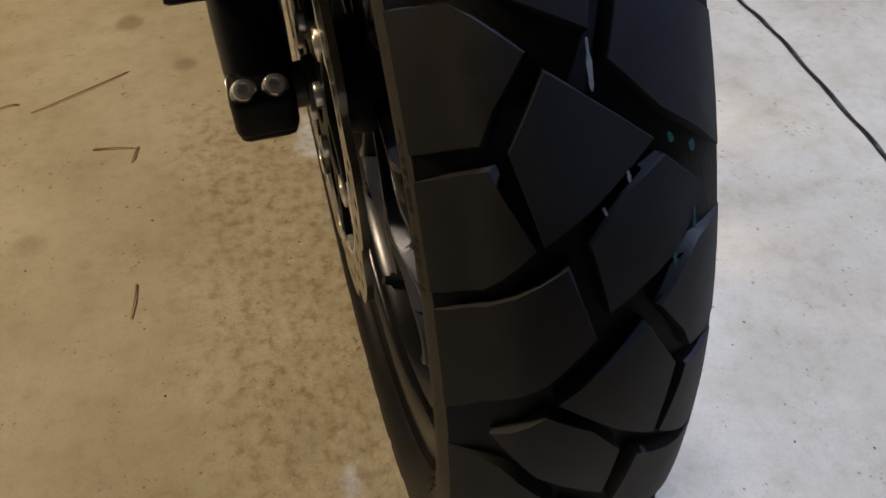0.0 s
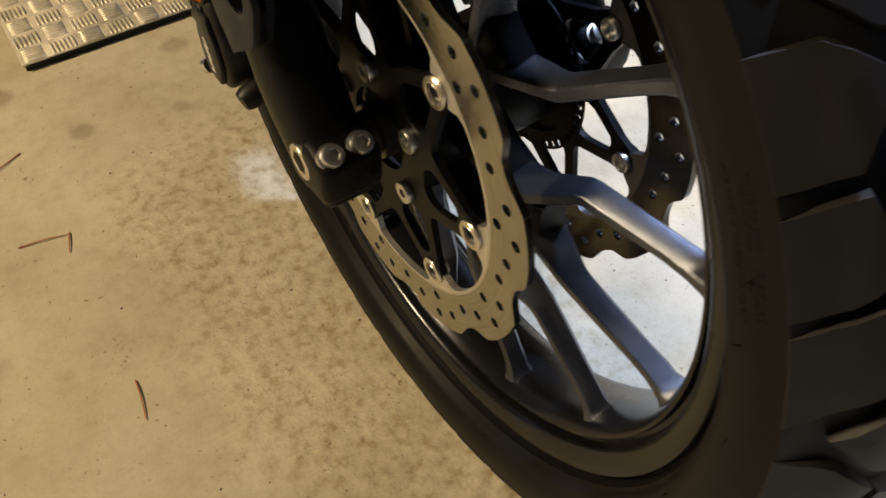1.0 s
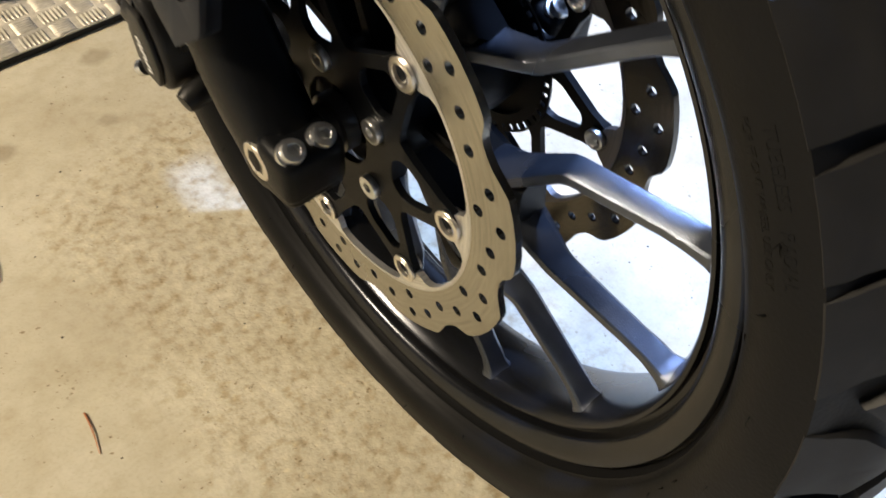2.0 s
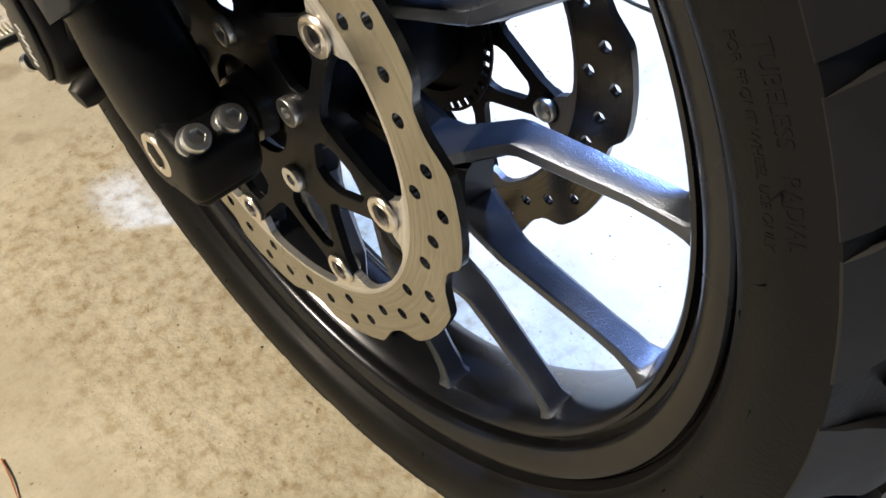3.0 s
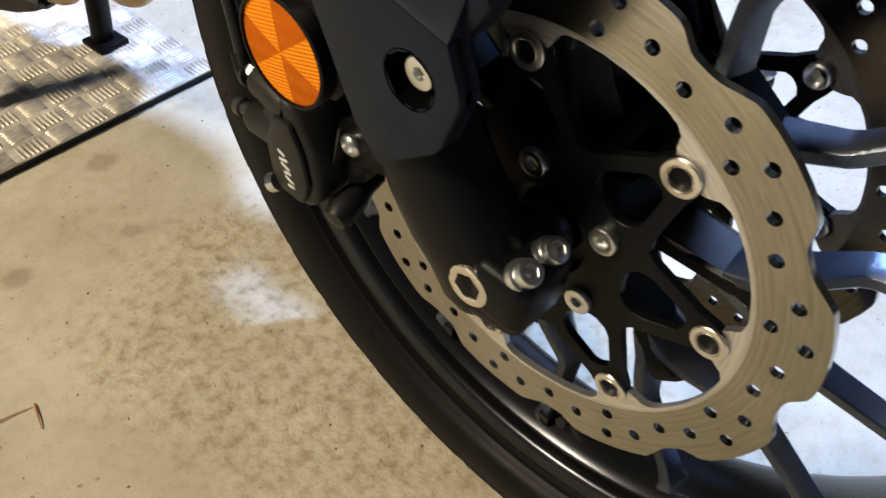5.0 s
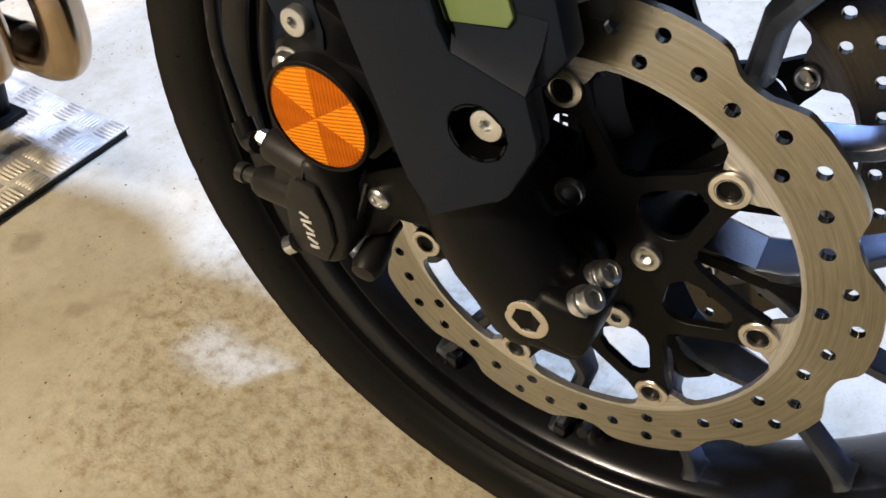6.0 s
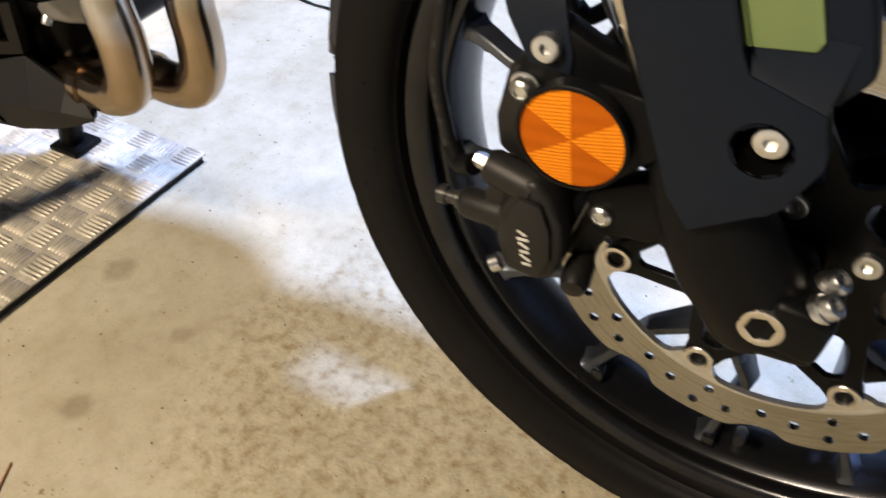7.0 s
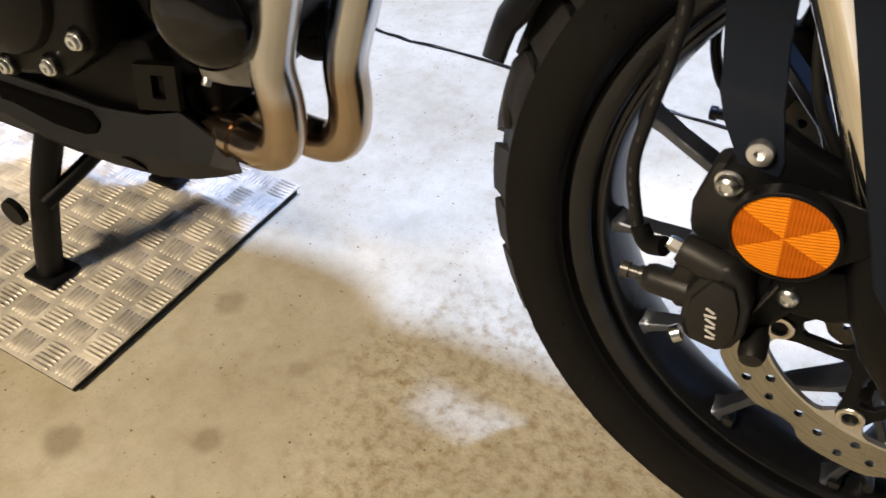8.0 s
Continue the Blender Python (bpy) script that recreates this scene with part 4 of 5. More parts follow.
# brake calipers
def caliper(side):
    body = prism([(0.156, 0.353), (0.143, 0.379), (0.134, 0.384), (0.124, 0.375), (0.116, 0.356), (0.1145, 0.330), (0.119, 0.316), (0.128, 0.309), (0.150, 0.312), (0.156, 0.330)], -0.1125, -0.0660, 0.005, 3)
    c = bpart("brake_caliper", mirror_x(body, side), CALIPER, label="dark grey two-piston sliding brake caliper")
    face = prism([(0.151, 0.352), (0.141, 0.372), (0.127, 0.370), (0.121, 0.354), (0.1195, 0.332), (0.127, 0.3155), (0.147, 0.318), (0.151, 0.330)], -0.1165, -0.1115, 0.002)
    bpart("caliper_face", mirror_x(face, side), CALIPER, c)
    inner = prism([(0.150, 0.345), (0.140, 0.372), (0.122, 0.362), (0.116, 0.332), (0.130, 0.312), (0.148, 0.318)], -0.056, -0.040, 0.004)
    bpart("caliper_inner_half", mirror_x(inner, side), CALIPER, c)
    bridge = prism([(0.170, 0.352), (0.158, 0.384), (0.150, 0.380), (0.152, 0.350), (0.156, 0.328), (0.164, 0.330)], -0.105, -0.040, 0.004)
    bpart("caliper_bridge", mirror_x(bridge, side), CALIPER, c)
    for k in range(6):
        t = k / 5
        b = box(-0.1168, 0.1305 + 0.0065 * t * 0.6 + 0.003, 0.326 + 0.0225 * t, 0.0007, 0.0062 if k in (0, 2, 5) else 0.0075, 0.0020, 0.0002, Matrix.Rotation(radians(24 if k % 2 else -6), 4, "X"), 1)
        bpart("maker_mark", mirror_x(b, side), PRINT, c, "pale cast maker's mark")
    # bleed nipple and banjo housings
    bpart("bleed_housing", mirror_x(lathe([(0, 0.0105), (0.030, 0.0100), (0.034, 0.0085), (0.036, 0.0060)], (-0.1010, 0.150, 0.345), (0.05, 0.97, -0.06), 20), side), CALIPER, c)
    bl = lathe([(0, 0.0062), (0.006, 0.0062), (0.007, 0.0048), (0.013, 0.0046), (0.0135, 0.0062), (0.019, 0.0062), (0.020, 0.0045)], (-0.0990, 0.182, 0.343), (0.05, 0.97, -0.06), 12)
    bpart("bleed_nipple", mirror_x(bl, side), COLLAR, c, "dull steel bleed nipple")
    bpart("banjo_housing", mirror_x(lathe([(0, 0.0110), (0.028, 0.0105), (0.031, 0.0090)], (-0.1030, 0.136, 0.372), (0.03, 0.97, 0.22), 20), side), CALIPER, c)
    bpart("banjo_bolt", mirror_x(lathe([(0, 0.0050), (0.006, 0.0050), (0.0065, 0.0042), (0.008, 0.0040)], (-0.1020, 0.1665, 0.3785), (0.03, 0.97, 0.22), 6), side), STEEL, c)
    bpart("slider_boot", mirror_x(lathe([(0, 0.0), (0.001, 0.0072), (0.006, 0.0092), (0.020, 0.0092), (0.024, 0.0075), (0.030, 0.0065), (0.040, 0.0070)], (-0.112, 0.1060, 0.3120), (0.95, 0.10, 0.22), 20), side), HOSE, c, "black rubber slider boot")
    carrier = prism([(0.112, 0.375), (0.094, 0.372), (0.090, 0.352), (0.100, 0.330), (0.118, 0.318), (0.124, 0.345)], -0.093, -0.070, 0.004)
    bpart("caliper_bracket", mirror_x(carrier, side), BLACK_SATIN, c)
    upper = prism([(0.168, 0.405), (0.160, 0.440), (0.146, 0.444), (0.128, 0.428), (0.118, 0.405), (0.122, 0.378), (0.150, 0.376), (0.166, 0.384)], -0.0925, -0.0720, 0.005)
    bpart("caliper_bracket", mirror_x(upper, side), CALIPER, c)
    for y, z in ((0.149, 0.430), (0.098, 0.363)):
        hexb = lathe([(0, 0.0086), (0.002, 0.0086), (0.0025, 0.0070), (0.007, 0.0068), (0.008, 0.0062), (0.0092, 0.0040), (0.0075, 0.0035), (0.0075, 0.0)], (-0.0925, y, z), (-1, 0, 0), 18)
        bpart("caliper_bolt", mirror_x(hexb, side), STEEL, c, "zinc-plated caliper bolt")
    bpart("pad_pin", mirror_x(lathe([(0, 0.006), (0.006, 0.006), (0.007, 0.004), (0.007, 0)], (-0.1130, 0.1520, 0.3180), (-0.3, 0.8, -0.5), 14), side), STEEL, c)
    bpart("pad_spring", mirror_x(box(-0.094, 0.1100, 0.3560, 0.012, 0.0015, 0.030, 0.0004, Matrix.Rotation(radians(18), 4, "X"), 1), side), COLLAR, c)
    return c


caliper(-1)
caliper(1)

# brake hoses with unreadable pale print
def brake_hose(side):
    pts = [(-0.088, 0.220, 0.640), (-0.086, 0.196, 0.545), (-0.085, 0.197, 0.500), (-0.085, 0.204, 0.455), (-0.086, 0.208, 0.420), (-0.088, 0.203, 0.392), (-0.093, 0.193, 0.370), (-0.100, 0.178, 0.372)]
    h = bpart("brake_hose", mirror_x(tube(pts, 0.0043, 14, 6), side), HOSE, label="black rubber brake hose with pale print")
    fit_ = tube([(-0.092, 0.196, 0.377), (-0.096, 0.188, 0.368), (-0.101, 0.176, 0.374)], 0.0066, 12, 4)
    bpart("hose_crimp", mirror_x(fit_, side), BLACK_PART, h)
    sm = smooth_path(pts, 24)
    if side < 0:
        k = 20
        rg = random.Random(8)
        while k < 140:
            n = rg.choice([2, 3, 4])
            b = tube([q + Vector((-0.0037, 0.0004, 0)) for q in sm[k:k + n + 1]], 0.0008, 6, 1)
            bpart("print_mark", b, HOSE_PRINT, h)
            k += n + rg.choice([3, 5, 9, 14])
    return h


brake_hose(-1)
brake_hose(1)

# front mudguard with its stays
def mudguard():
    secs = []
    for k in range(33):
        a = 60 + (167 - 60) * k / 32
        w = 0.070 - 0.006 * abs(k - 16) / 16
        tip = min(1.0, (33 - k) / 7)
        row = []
        for j in range(13):
            s = -1 + 2 * j / 12
            u = w * s * (0.72 + 0.28 * tip)
            r = 0.357 - 0.024 * abs(s) ** 3 + (0.004 if k > 29 else 0)
            row.append((u, r, a - (5.0 * (1 - tip) * abs(s) ** 2)))
        secs.append(row)
    bm = bmesh.new()
    top = [[bm.verts.new(pol(u, r, a)) for u, r, a in row] for row in secs]
    low = [[bm.verts.new(pol(u * 0.965, r - 0.003, a)) for u, r, a in row] for row in secs]
    for i in range(32):
        for j in range(12):
            bm.faces.new((top[i][j], top[i][j + 1], top[i + 1][j + 1], top[i + 1][j]))
            bm.faces.new((low[i][j], low[i + 1][j], low[i + 1][j + 1], low[i][j + 1]))
        for j in (0, 12):
            bm.faces.new((top[i][j], top[i + 1][j], low[i + 1][j], low[i][j]))
    for i in (0, 32):
        for j in range(12):
            bm.faces.new((top[i][j], low[i][j], low[i][j + 1], top[i][j + 1]))
    return bm


mud = bpart("front_mudguard", mudguard(), BLACK_PART, label="black plastic front mudguard")
for side in (-1, 1):
    secs = []
    for y0, y1, z, x in ((0.124, 0.147, 0.446, -0.0955), (0.1230, 0.1520, 0.456, -0.0955), (0.1270, 0.1600, 0.470, -0.0945), (0.1320, 0.1670, 0.484, -0.0890), (0.1345, 0.1690, 0.496, -0.0850), (0.1380, 0.1720, 0.516, -0.0850), (0.1420, 0.1790, 0.560, -0.0800), (0.1450, 0.1880, 0.620, -0.0690)):
        secs.append([(x, y0, z - 0.002), (x, y1, z), (x + 0.004, y1, z), (x + 0.004, y0, z - 0.002)])
    st = bpart("mudguard_stay", mirror_x(bevel(loft(secs), 0.0012, 2, 40), side), BLACK_PLASTIC, mud, "wide dark mudguard stay")
    bpart("stay_screw", mirror_x(socket_bolt((-0.0960, 0.1365, 0.4580), (-1, 0, 0.05), 0.0076, 0.0048, 1.0, 0.42), side), STEEL, mud, "round-headed steel screw")

# wheel speed sensor and cable behind the left fork
bpart("sensor_cable", tube([(0.075, 0.13, 0.62), (0.078, 0.118, 0.540), (0.074, 0.110, 0.470), (0.070, 0.075, 0.420), (0.068, 0.040, 0.385)], 0.0035, 10, 6), HOSE)
bpart("sensor_cable", tube([(-0.078, 0.135, 0.62), (-0.080, 0.128, 0.540), (-0.079, 0.118, 0.490), (-0.076, 0.095, 0.450), (-0.072, 0.050, 0.385)], 0.0035, 10, 6), HOSE)

# engine, exhaust, belly pan
near = [(-0.044, 0.455, 0.660), (-0.038, 0.474, 0.560), (-0.033, 0.498, 0.480), (-0.030, 0.520, 0.420), (-0.030, 0.535, 0.365), (-0.030, 0.532, 0.325), (-0.030, 0.534, 0.295), (-0.029, 0.546, 0.274), (-0.026, 0.572, 0.264), (-0.020, 0.615, 0.263), (-0.010, 0.700, 0.262), (-0.005, 0.84, 0.260)]
far = [(0.006, 0.412, 0.660), (0.010, 0.430, 0.560), (0.014, 0.452, 0.480), (0.018, 0.472, 0.415), (0.018, 0.490, 0.355), (0.018, 0.490, 0.312), (0.018, 0.495, 0.282), (0.019, 0.510, 0.262), (0.022, 0.540, 0.254), (0.026, 0.590, 0.254), (0.026, 0.700, 0.256), (0.024, 0.84, 0.256)]
near = [(x - 0.015, y - 0.010, z + 0.017) for x, y, z in near]
far = [(x - 0.014, y - 0.003, z + 0.015) for x, y, z in far]
for pts in (near, far):
    hd = bpart("exhaust_header", tube(pts, 0.0197, 22, 6), PIPE, label="heat-browned polished steel header pipe")
    q, q2 = Vector(pts[8]), Vector(pts[9])
    bpart("pipe_collar", lathe([(0, 0.0205), (0, 0.0222), (0.010, 0.0222), (0.010, 0.0205)], q + (q2 - q) * 0.5, q2 - q, 26), PIPE, hd)


def belly_pan():
    secs = []
    for y, zt, zm, zb, x, xi in ((0.569, 0.2640, 0.2635, 0.2630, -0.062, -0.060), (0.585, 0.2735, 0.2655, 0.2500, -0.067, -0.050), (0.598, 0.2850, 0.2660, 0.2440, -0.070, -0.036), (0.628, 0.3110, 0.2655, 0.2350, -0.077, -0.01), (0.668, 0.2980, 0.2610, 0.2260, -0.081, 0.06), (0.705, 0.2920, 0.2520, 0.2220, -0.082, 0.06), (0.735, 0.2880, 0.2440, 0.2180, -0.082, 0.06), (0.790, 0.2900, 0.2360, 0.2160, -0.082, 0.06), (0.880, 0.2870, 0.2500, 0.2160, -0.082, 0.06), (0.980, 0.290, 0.250, 0.216, -0.082, 0.06)):
        if y < 0.57:
            secs.append([(x + dx, y, zm + dz) for dx, dz in ((0.001, 0.0012), (0, 0), (0.001, -0.0015), (0.002, -0.0015), (0.002, -0.0012), (0.0015, -0.0008), (0.001, 0.0004), (0.0015, 0.0008))])
            continue
        secs.append([(x + 0.014, y, zt), (x, y, zm), (x + 0.014, y, zb), (xi, y, zb - 0.002), (xi, y, zb + 0.001), (x + 0.017, y, zb + 0.003), (x + 0.006, y, zm + 0.001), (x + 0.0185, y, zt - 0.002)])
    return bevel(loft(secs), 0.0010, 2, 22)


pan = bpart("belly_pan", belly_pan(), PAN, label="matt grey plastic belly pan under the engine", smooth=20)
# hole and slot: black surfaces painted as the shade in the openings
bpart("pan_hole", lathe([(0, 0.0135), (-0.0012, 0.0125), (0.006, 0.0120), (0.0065, 0)], (-0.0740, 0.697, 0.2370), (0.85, 0, 0.5), 20), RECESS_SHADE, pan)
bpart("pan_slot", prism([(0.872, 0.280), (0.742, 0.283), (0.728, 0.274), (0.734, 0.262), (0.752, 0.254), (0.830, 0.251), (0.870, 0.258)], -0.0775, -0.0660, 0.002), RECESS_SHADE, pan)

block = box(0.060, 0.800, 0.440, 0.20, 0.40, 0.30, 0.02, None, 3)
eng = bpart("engine_block", block, ENGINE_BLACK_SHADED, label="black engine block in shadow")
bpart("engine_case", lathe([(0.0, 0.0), (0.0, 0.070), (0.010, 0.092), (0.022, 0.098), (0.16, 0.100)], (-0.112, 0.800, 0.440), (1, 0, 0), 44), ENGINE_GREY_SHADED, eng, "matt grey crankcase cover, coloured near black for shade")
bpart("engine_case", prism([(0.92, 0.52), (0.69, 0.52), (0.664, 0.43), (0.676, 0.372), (0.722, 0.336), (0.80, 0.318), (0.92, 0.315)], -0.094, -0.03, 0.008, 3), ENGINE_BLACK_SHADED, eng)
bpart("engine_case", lathe([(0, 0.0), (0, 0.044), (0.005, 0.050), (0.02, 0.052)], (-0.118, 0.815, 0.455), (1, 0, 0), 40), ENGINE_GREY_SHADED, eng)
bpart("engine_case", lathe([(0.0, 0.0), (0.0, 0.064), (0.008, 0.074), (0.020, 0.077), (0.10, 0.078)], (-0.056, 0.592, 0.438), (1, 0, 0), 44), ENGINE_BLACK_SHADED, eng)
bpart("oil_filter", lathe([(0, 0.0), (0.000, 0.020), (0.003, 0.034), (0.010, 0.043), (0.020, 0.0465), (0.06, 0.047)], (-0.092, 0.560, 0.426), (1, 0.12, 0), 40), GLOSS_BLACK, eng, "glossy black round cover")
lug = prism([(0.602, 0.344), (0.607, 0.356), (0.585, 0.385), (0.545, 0.392), (0.530, 0.372), (0.545, 0.352), (0.575, 0.346)], -0.052, -0.020, 0.006, 3)
bpart("engine_lug", lug, LUG_GREY, eng, "bare cast alloy lug")
bpart("engine_bolt", socket_bolt((-0.050, 0.597, 0.347), (-0.6, 0, -0.8), 0.0042, 0.006, 1.0, 0.45), STEEL, eng)
bpart("engine_sump", prism([(0.640, 0.330), (0.655, 0.282), (0.92, 0.262), (0.92, 0.36), (0.65, 0.375)], -0.060, 0.060, 0.006, 2), ENGINE_BLACK_SHADED, eng)
bpart("engine_bracket", pierced([(0.622, 0.316), (0.676, 0.302), (0.668, 0.352), (0.615, 0.364)], [[(0.636, 0.324), (0.652, 0.321), (0.648, 0.346), (0.632, 0.350)]], -0.067, -0.060), ENGINE_BLACK_SHADED, eng)
for y, z in ((0.690, 0.384), (0.738, 0.346), (0.802, 0.330)):
    bpart("engine_bolt", socket_bolt((-0.098, y, z), (-1, 0, 0), 0.0066, 0.0055, 1.3, 0.45), STEEL, eng)
    bpart("bolt_boss", lathe([(0, 0.0), (0, 0.010), (0.002, 0.0115), (0.006, 0.0125)], (-0.098, y, z), (1, 0, 0), 20), ENGINE_BLACK_SHADED, eng)
fan = bpart("horn", lathe([(0, 0.0), (0, 0.012), (0.002, 0.020), (0.006, 0.026), (0.020, 0.0275), (0.022, 0)], (0.024, 0.527, 0.368), (0.75, 0.62, 0), 32), BLACK_PART, eng, "round black horn with a cross on its face")
for k in range(2):
    bpart("horn_rib", box(0, 0, 0, 0.003, 0.022, 0.0035, 0.001), ENGINE_GREY_SHADED, fan).matrix_basis = Matrix.Translation((0.0235, 0.5266, 0.368)) @ Matrix.Rotation(radians(39.6), 4, "Z") @ Matrix.Rotation(radians(90 * k), 4, "X")
bpart("coolant_hose", tube([(-0.02, 0.66, 0.30), (-0.03, 0.70, 0.325), (-0.035, 0.75, 0.33), (-0.03, 0.80, 0.31)], 0.011, 14, 5), HOSE, eng)

# centre stand
stand = bpart("centre_stand", tube([(-0.096, 0.889, 0.018), (-0.093, 0.868, 0.085), (-0.085, 0.850, 0.150), (-0.070, 0.836, 0.205), (-0.045, 0.826, 0.262)], 0.0155, 18, 4), BLACK_PART, label="black tubular centre stand resting on the plate")
bpart("stand_leg", tube([(0.120, 0.895, 0.016), (0.120, 0.868, 0.110), (0.110, 0.840, 0.210), (0.105, 0.83, 0.26)], 0.0155, 18, 4), BLACK_PART, stand)
bpart("stand_foot", box(-0.094, 0.888, 0.0190, 0.046, 0.050, 0.009, 0.003), BLACK_PART, stand)
bpart("stand_foot", box(0.120, 0.888, 0.0190, 0.046, 0.050, 0.009, 0.003), BLACK_PART, stand)
bpart("stand_brace", tube([(-0.097, 0.838, 0.148), (-0.04, 0.822, 0.172), (0.01, 0.815, 0.190), (0.105, 0.815, 0.19)], 0.0095, 14, 4), BLACK_PART, stand)
bpart("stand_tang", lathe([(0, 0.0), (0, 0.016), (0.008, 0.017), (0.010, 0)], (-0.112, 0.884, 0.126), (1, 0, 0), 20), BLACK_PART, stand)

# unseen bodywork above the engine and wheel, added to block the lamps
def shell(rows, n=20, power=0.35):
    """Rows along the bike: y, half width, lowest and highest z."""
    secs = []
    for y, w, z0, z1 in rows:
        c, h = (z0 + z1) / 2, (z1 - z0) / 2
        secs.append([(0.005 + w * math.copysign(abs(math.cos(t)) ** power, math.cos(t)), y, c + h * math.copysign(abs(math.sin(t)) ** power, math.sin(t))) for t in [2 * math.pi * (k + 0.5) / n for k in range(n)]])
    return loft(secs)


bpart("fairing_blocker", shell([(-0.22, 0.03, 0.80, 0.88), (-0.16, 0.05, 0.76, 0.96), (-0.075, 0.075, 0.72, 1.02), (-0.04, 0.09, 0.71, 1.04), (-0.01, 0.17, 0.70, 1.06), (0.04, 0.215, 0.69, 1.08), (0.13, 0.245, 0.69, 1.10), (0.190, 0.240, 0.69, 1.06), (0.200, 0.214, 0.69, 1.02), (0.350, 0.221, 0.69, 1.0), (0.362, 0.250, 0.69, 1.0), (0.62, 0.235, 0.69, 1.0)]), BLACK_PLASTIC, label="unseen dark front fairing, shaped to cast the floor shadow")
# added blockers: the gap beside them lets the bright floor patch through
for side in (-1, 1):
    bpart("wing_blocker", shell([(0.02, 0.015, 0.735, 0.755), (0.10, 0.027, 0.725, 0.765), (0.20, 0.027, 0.72, 0.765), (0.25, 0.028, 0.72, 0.765), (0.36, 0.025, 0.72, 0.765), (0.412, 0.016, 0.72, 0.765), (0.43, 0.030, 0.72, 0.765), (0.455, 0.043, 0.72, 0.765), (0.49, 0.048, 0.72, 0.765), (0.53, 0.045, 0.72, 0.765), (0.58, 0.033, 0.72, 0.765), (0.68, 0.017, 0.725, 0.76)]), BLACK_PLASTIC, label="unseen side blocker that shapes the light on the floor").matrix_basis = Matrix.Translation((side * 0.264, 0, 0))
bpart("fuel_tank", shell([(0.44, 0.18, 0.66, 1.00), (0.55, 0.22, 0.65, 1.09), (0.70, 0.22, 0.66, 1.10), (0.86, 0.15, 0.70, 1.02), (0.92, 0.11, 0.74, 0.92)]), GREEN, label="unseen green fuel tank, added to block light")
bpart("seat", shell([(0.90, 0.11, 0.76, 0.87), (1.05, 0.15, 0.77, 0.88), (1.25, 0.15, 0.80, 0.92), (1.55, 0.12, 0.84, 0.96)]), BLACK_PART, label="unseen black seat, added to block light")
# unseen left case, cylinder block and radiator, added for the shadow they cast
left_case = lathe([(0, 0.0), (0, 0.075), (0.012, 0.088), (0.09, 0.090)], (0.205, 0.740, 0.410), (-1, 0, 0), 36)
bpart("engine_cover", left_case, ENGINE_GREY_SHADED, eng)
bpart("cylinder_block", box(0.02, 0.660, 0.575, 0.24, 0.20, 0.24, 0.02, None, 3), ENGINE_GREY_SHADED, eng)
bpart("radiator", box(0.02, 0.455, 0.640, 0.26, 0.045, 0.16, 0.008, Matrix.Rotation(radians(-12), 4, "X"), 2), BLACK_PART, label="unseen black radiator, added to block light")

# ---------------- checker plate on its mat ----------------
px0, px1, py0, py1 = -0.210, 0.188, 0.724, 1.50
plate = thing("checker_plate", "worn aluminium five-bar checker plate lying on a black mat", "metal plate", ((px0 + px1) / 2, (py0 + py1) / 2, 0))
TURN = Matrix.Translation((0.188, 0.724, 0)) @ Matrix.Rotation(radians(-1.8), 4, "Z") @ Matrix.Translation((-0.188, -0.724, 0))
OFF = Matrix.Translation((-(px0 + px1) / 2, -(py0 + py1) / 2, 0)) @ TURN


def ppart(name, bm, material, label="", kind=""):
    bmesh.ops.transform(bm, matrix=OFF, verts=bm.verts)
    return tagged(finish(name, bm, material, plate, label), kind=kind)


ppart("mat", box((px0 + px1) / 2, (py0 + py1) / 2 + 0.002, 0.0055, px1 - px0 - 0.006, py1 - py0 - 0.004, 0.0106, 0.0012), BOARD, "thin black rubber mat")
ppart("sheet", box((px0 + px1) / 2, (py0 + py1) / 2, 0.0122, px1 - px0, py1 - py0, 0.0026, 0.0006), ALU, "scratched aluminium sheet")
cell = 0.040
verts, faces = [], []
for i in range(int((px1 - px0) / cell) + 1):
    for j in range(int((py1 - py0) / cell) + 1):
        cx, cy = px0 + (i + 0.5) * cell, py0 + (j + 0.4) * cell
        for k in range(6):
            d = (k - 2.5) * 0.0060
            for_y = (i + j) % 2
            bx, by = (cx + d, cy) if for_y else (cx, cy + d)
            base = len(verts)
            L, W = 0.0160, 0.0026
            for s, h in ((1.0, 0.0), (0.86, 0.0025)):
                for q in range(8):
                    t = 2 * math.pi * (q + 0.5) / 8
                    a, b = L * s * math.copysign(abs(math.cos(t)) ** 0.8, math.cos(t)), W * (s if h == 0 else 0.52) * math.sin(t)
                    x, y = (bx + b, by + a) if for_y else (bx + a, by + b)
                    x, y = min(max(x, px0 + 0.001), px1 - 0.001), min(max(y, py0 + 0.001), py1 - 0.001)
                    verts.append((x, y, 0.0134 + h))
            for q in range(8):
                faces.append((base + q, base + (q + 1) % 8, base + 8 + (q + 1) % 8, base + 8 + q))
            faces.append(tuple(base + 8 + q for q in range(8)))
me = bpy.data.meshes.new("bar_relief")
me.from_pydata(verts, [], faces)
me.transform(OFF)
me.polygons.foreach_set("use_smooth", [True] * len(faces))
me.materials.append(ALU)
rb = new("bar_relief", me)
rb.parent = plate
tagged(rb, kind="stuff")

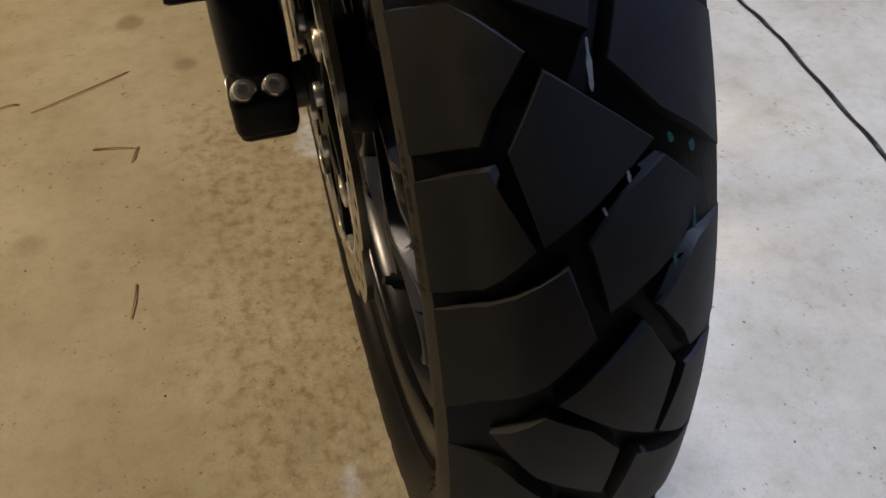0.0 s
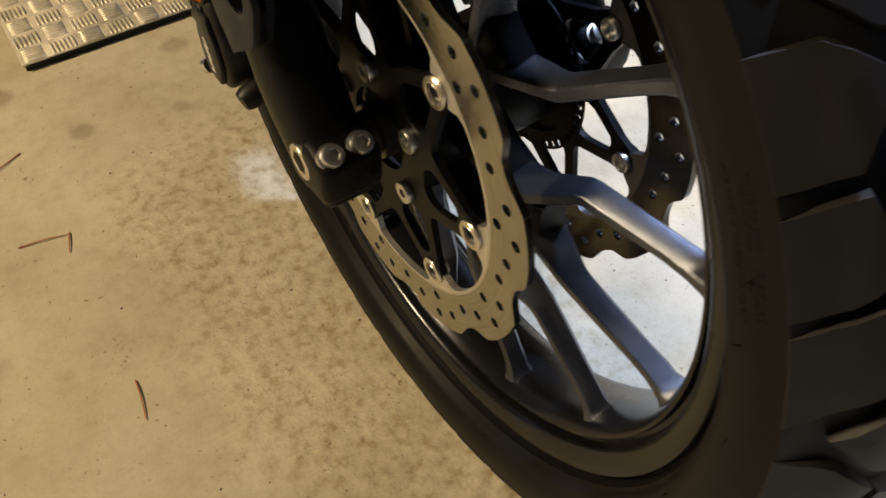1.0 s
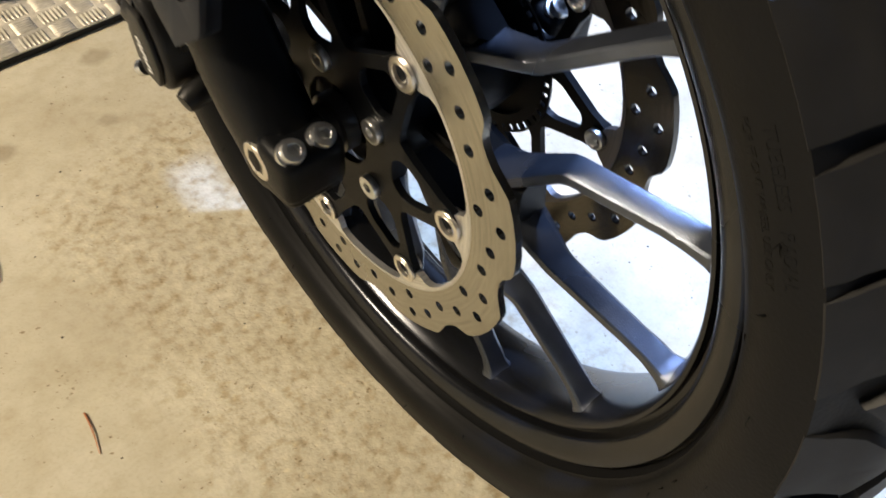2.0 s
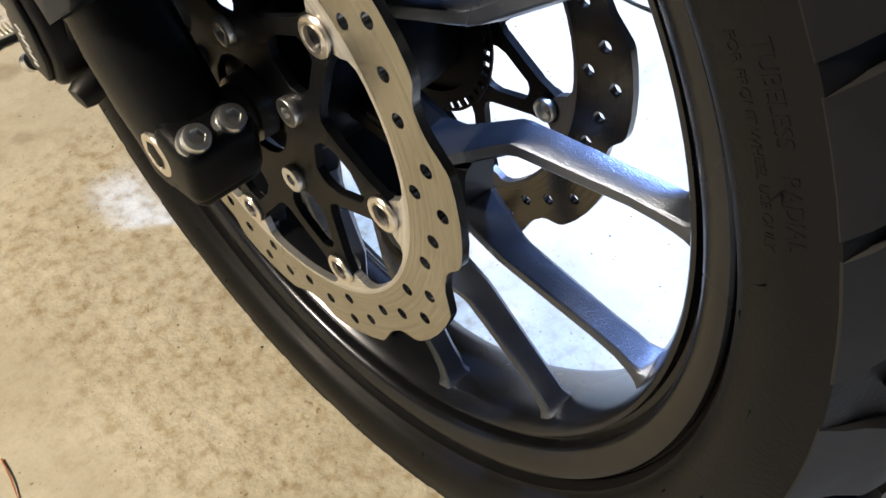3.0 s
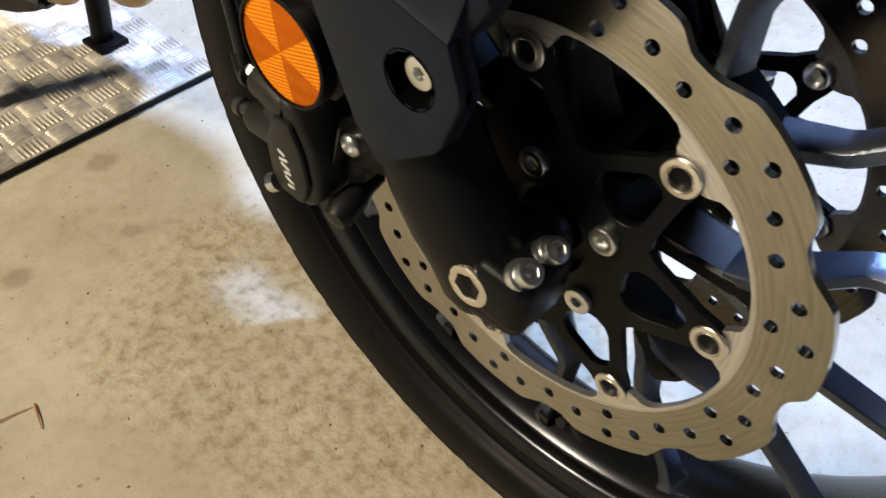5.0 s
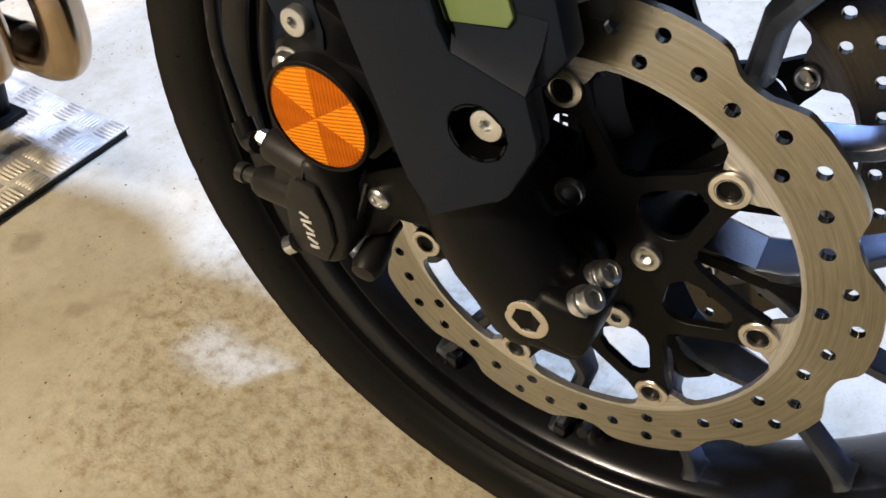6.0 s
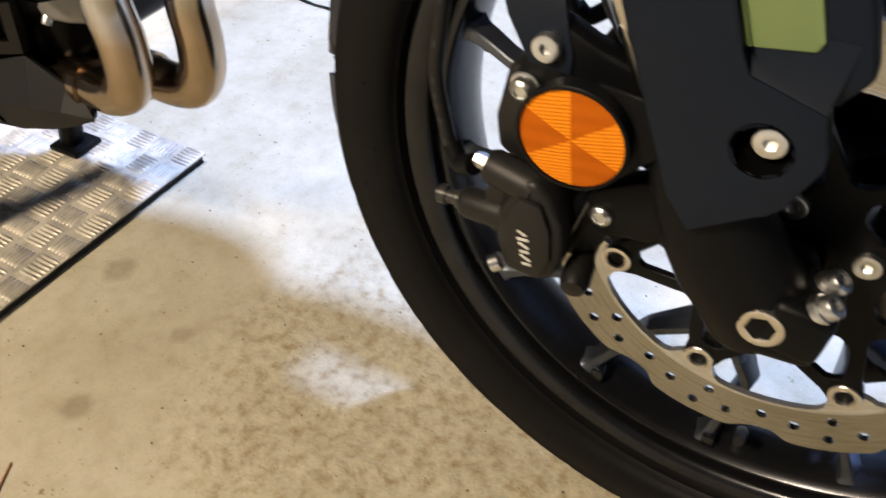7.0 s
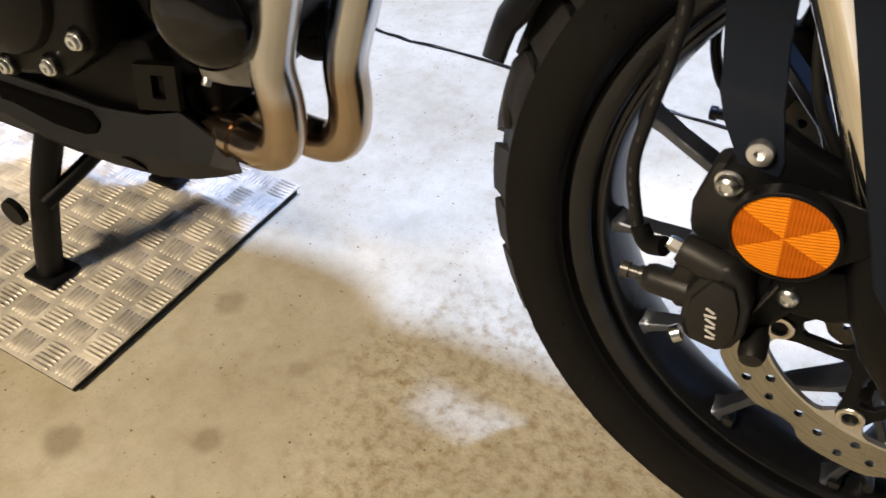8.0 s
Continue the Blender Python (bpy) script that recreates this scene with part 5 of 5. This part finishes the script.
# ---------------- cable and litter on the floor ----------------
rng = random.Random(11)
def flat_cable(pts, wide, thick, turns):
    """A twin-core cable of flat section that twists as it lies."""
    path = smooth_path(pts, 12)
    secs = []
    for i, q in enumerate(path):
        d = (path[min(i + 1, len(path) - 1)] - path[max(i - 1, 0)]).normalized()
        side = d.cross(Vector((0, 0, 1))).normalized()
        up = side.cross(d)
        a = math.pi * turns * i / len(path) + 0.8 * math.sin(i * 0.11)
        e0, e1 = side * math.cos(a) + up * math.sin(a), up * math.cos(a) - side * math.sin(a)
        lift = abs(math.sin(a)) * (wide - thick) + thick
        secs.append([q + Vector((0, 0, lift)) + e0 * (wide * math.cos(t)) + e1 * (thick * math.sin(t) * (1 - 0.35 * math.exp(-(3 * math.cos(t)) ** 2))) for t in [2 * math.pi * k / 16 for k in range(16)]])
    return loft(secs)


cable_line = [(0.600, -1.30, 0), (0.604, -0.90, 0), (0.597, -0.50, 0), (0.594, -0.09, 0), (0.593, 0.0, 0), (0.591, 0.06, 0), (0.599, 0.15, 0), (0.602, 0.22, 0), (0.606, 0.30, 0), (0.611, 0.40, 0), (0.607, 0.49, 0), (0.609, 0.60, 0), (0.615, 0.72, 0), (0.611, 0.785, 0), (0.615, 0.85, 0), (0.634, 0.98, 0), (0.645, 1.20, 0), (0.63, 1.55, 0)]
tagged(finish("cable", flat_cable(cable_line, 0.0029, 0.0016, 17), CABLE), "thin flat black cable lying twisted across the concrete floor", "cable")


def needle(pts, r=0.0009):
    return tube(pts, lambda t: r * (1.05 - 0.5 * t), 6, 4)


def litter(name, pts, label):
    return tagged(finish(name, needle([(x, y, 0.0014 + 0.001 * (k % 2)) for k, (x, y) in enumerate(pts)]), NEEDLE), label, "twig", group="litter on the floor")


litter("pine_needle", [(-0.308, 0.419), (-0.282, 0.414), (-0.257, 0.407)], "short dry brown pine needle on the floor")
litter("pine_needle", [(-0.254, 0.409), (-0.259, 0.392), (-0.263, 0.379)], "short dry brown pine needle on the floor")
litter("pine_needle", [(-0.262, 0.577), (-0.325, 0.546), (-0.386, 0.520)], "long dry brown pine needle on the floor")
litter("pine_needle", [(-0.263, 0.177), (-0.265, 0.156), (-0.270, 0.130)], "short dry brown pine needle on the floor")
litter("pine_needle", [(-0.402, 0.544), (-0.414, 0.545), (-0.427, 0.541)], "short dry brown pine needle on the floor")
gv, gf = [], []
for k in range(420):
    x, y = rng.uniform(-0.5, 0.9), rng.uniform(-0.3, 1.3)
    s = rng.uniform(0.0005, 0.0016)
    base = len(gv)
    q = rng.uniform(0, 6.28)
    for j in range(4):
        gv.append((x + s * math.cos(q + j * 1.6) * rng.uniform(0.6, 1.3), y + s * math.sin(q + j * 1.6) * rng.uniform(0.6, 1.3), 0.0001))
    gv.append((x, y, s * 0.9))
    for j in range(4):
        gf.append((base + j, base + (j + 1) % 4, base + 4))
me = bpy.data.meshes.new("floor_grit")
me.from_pydata(gv, [], gf)
me.materials.append(PEBBLE)
tagged(new("floor_grit", me), "scattered dark grit on the concrete floor", "grit", kind="stuff")
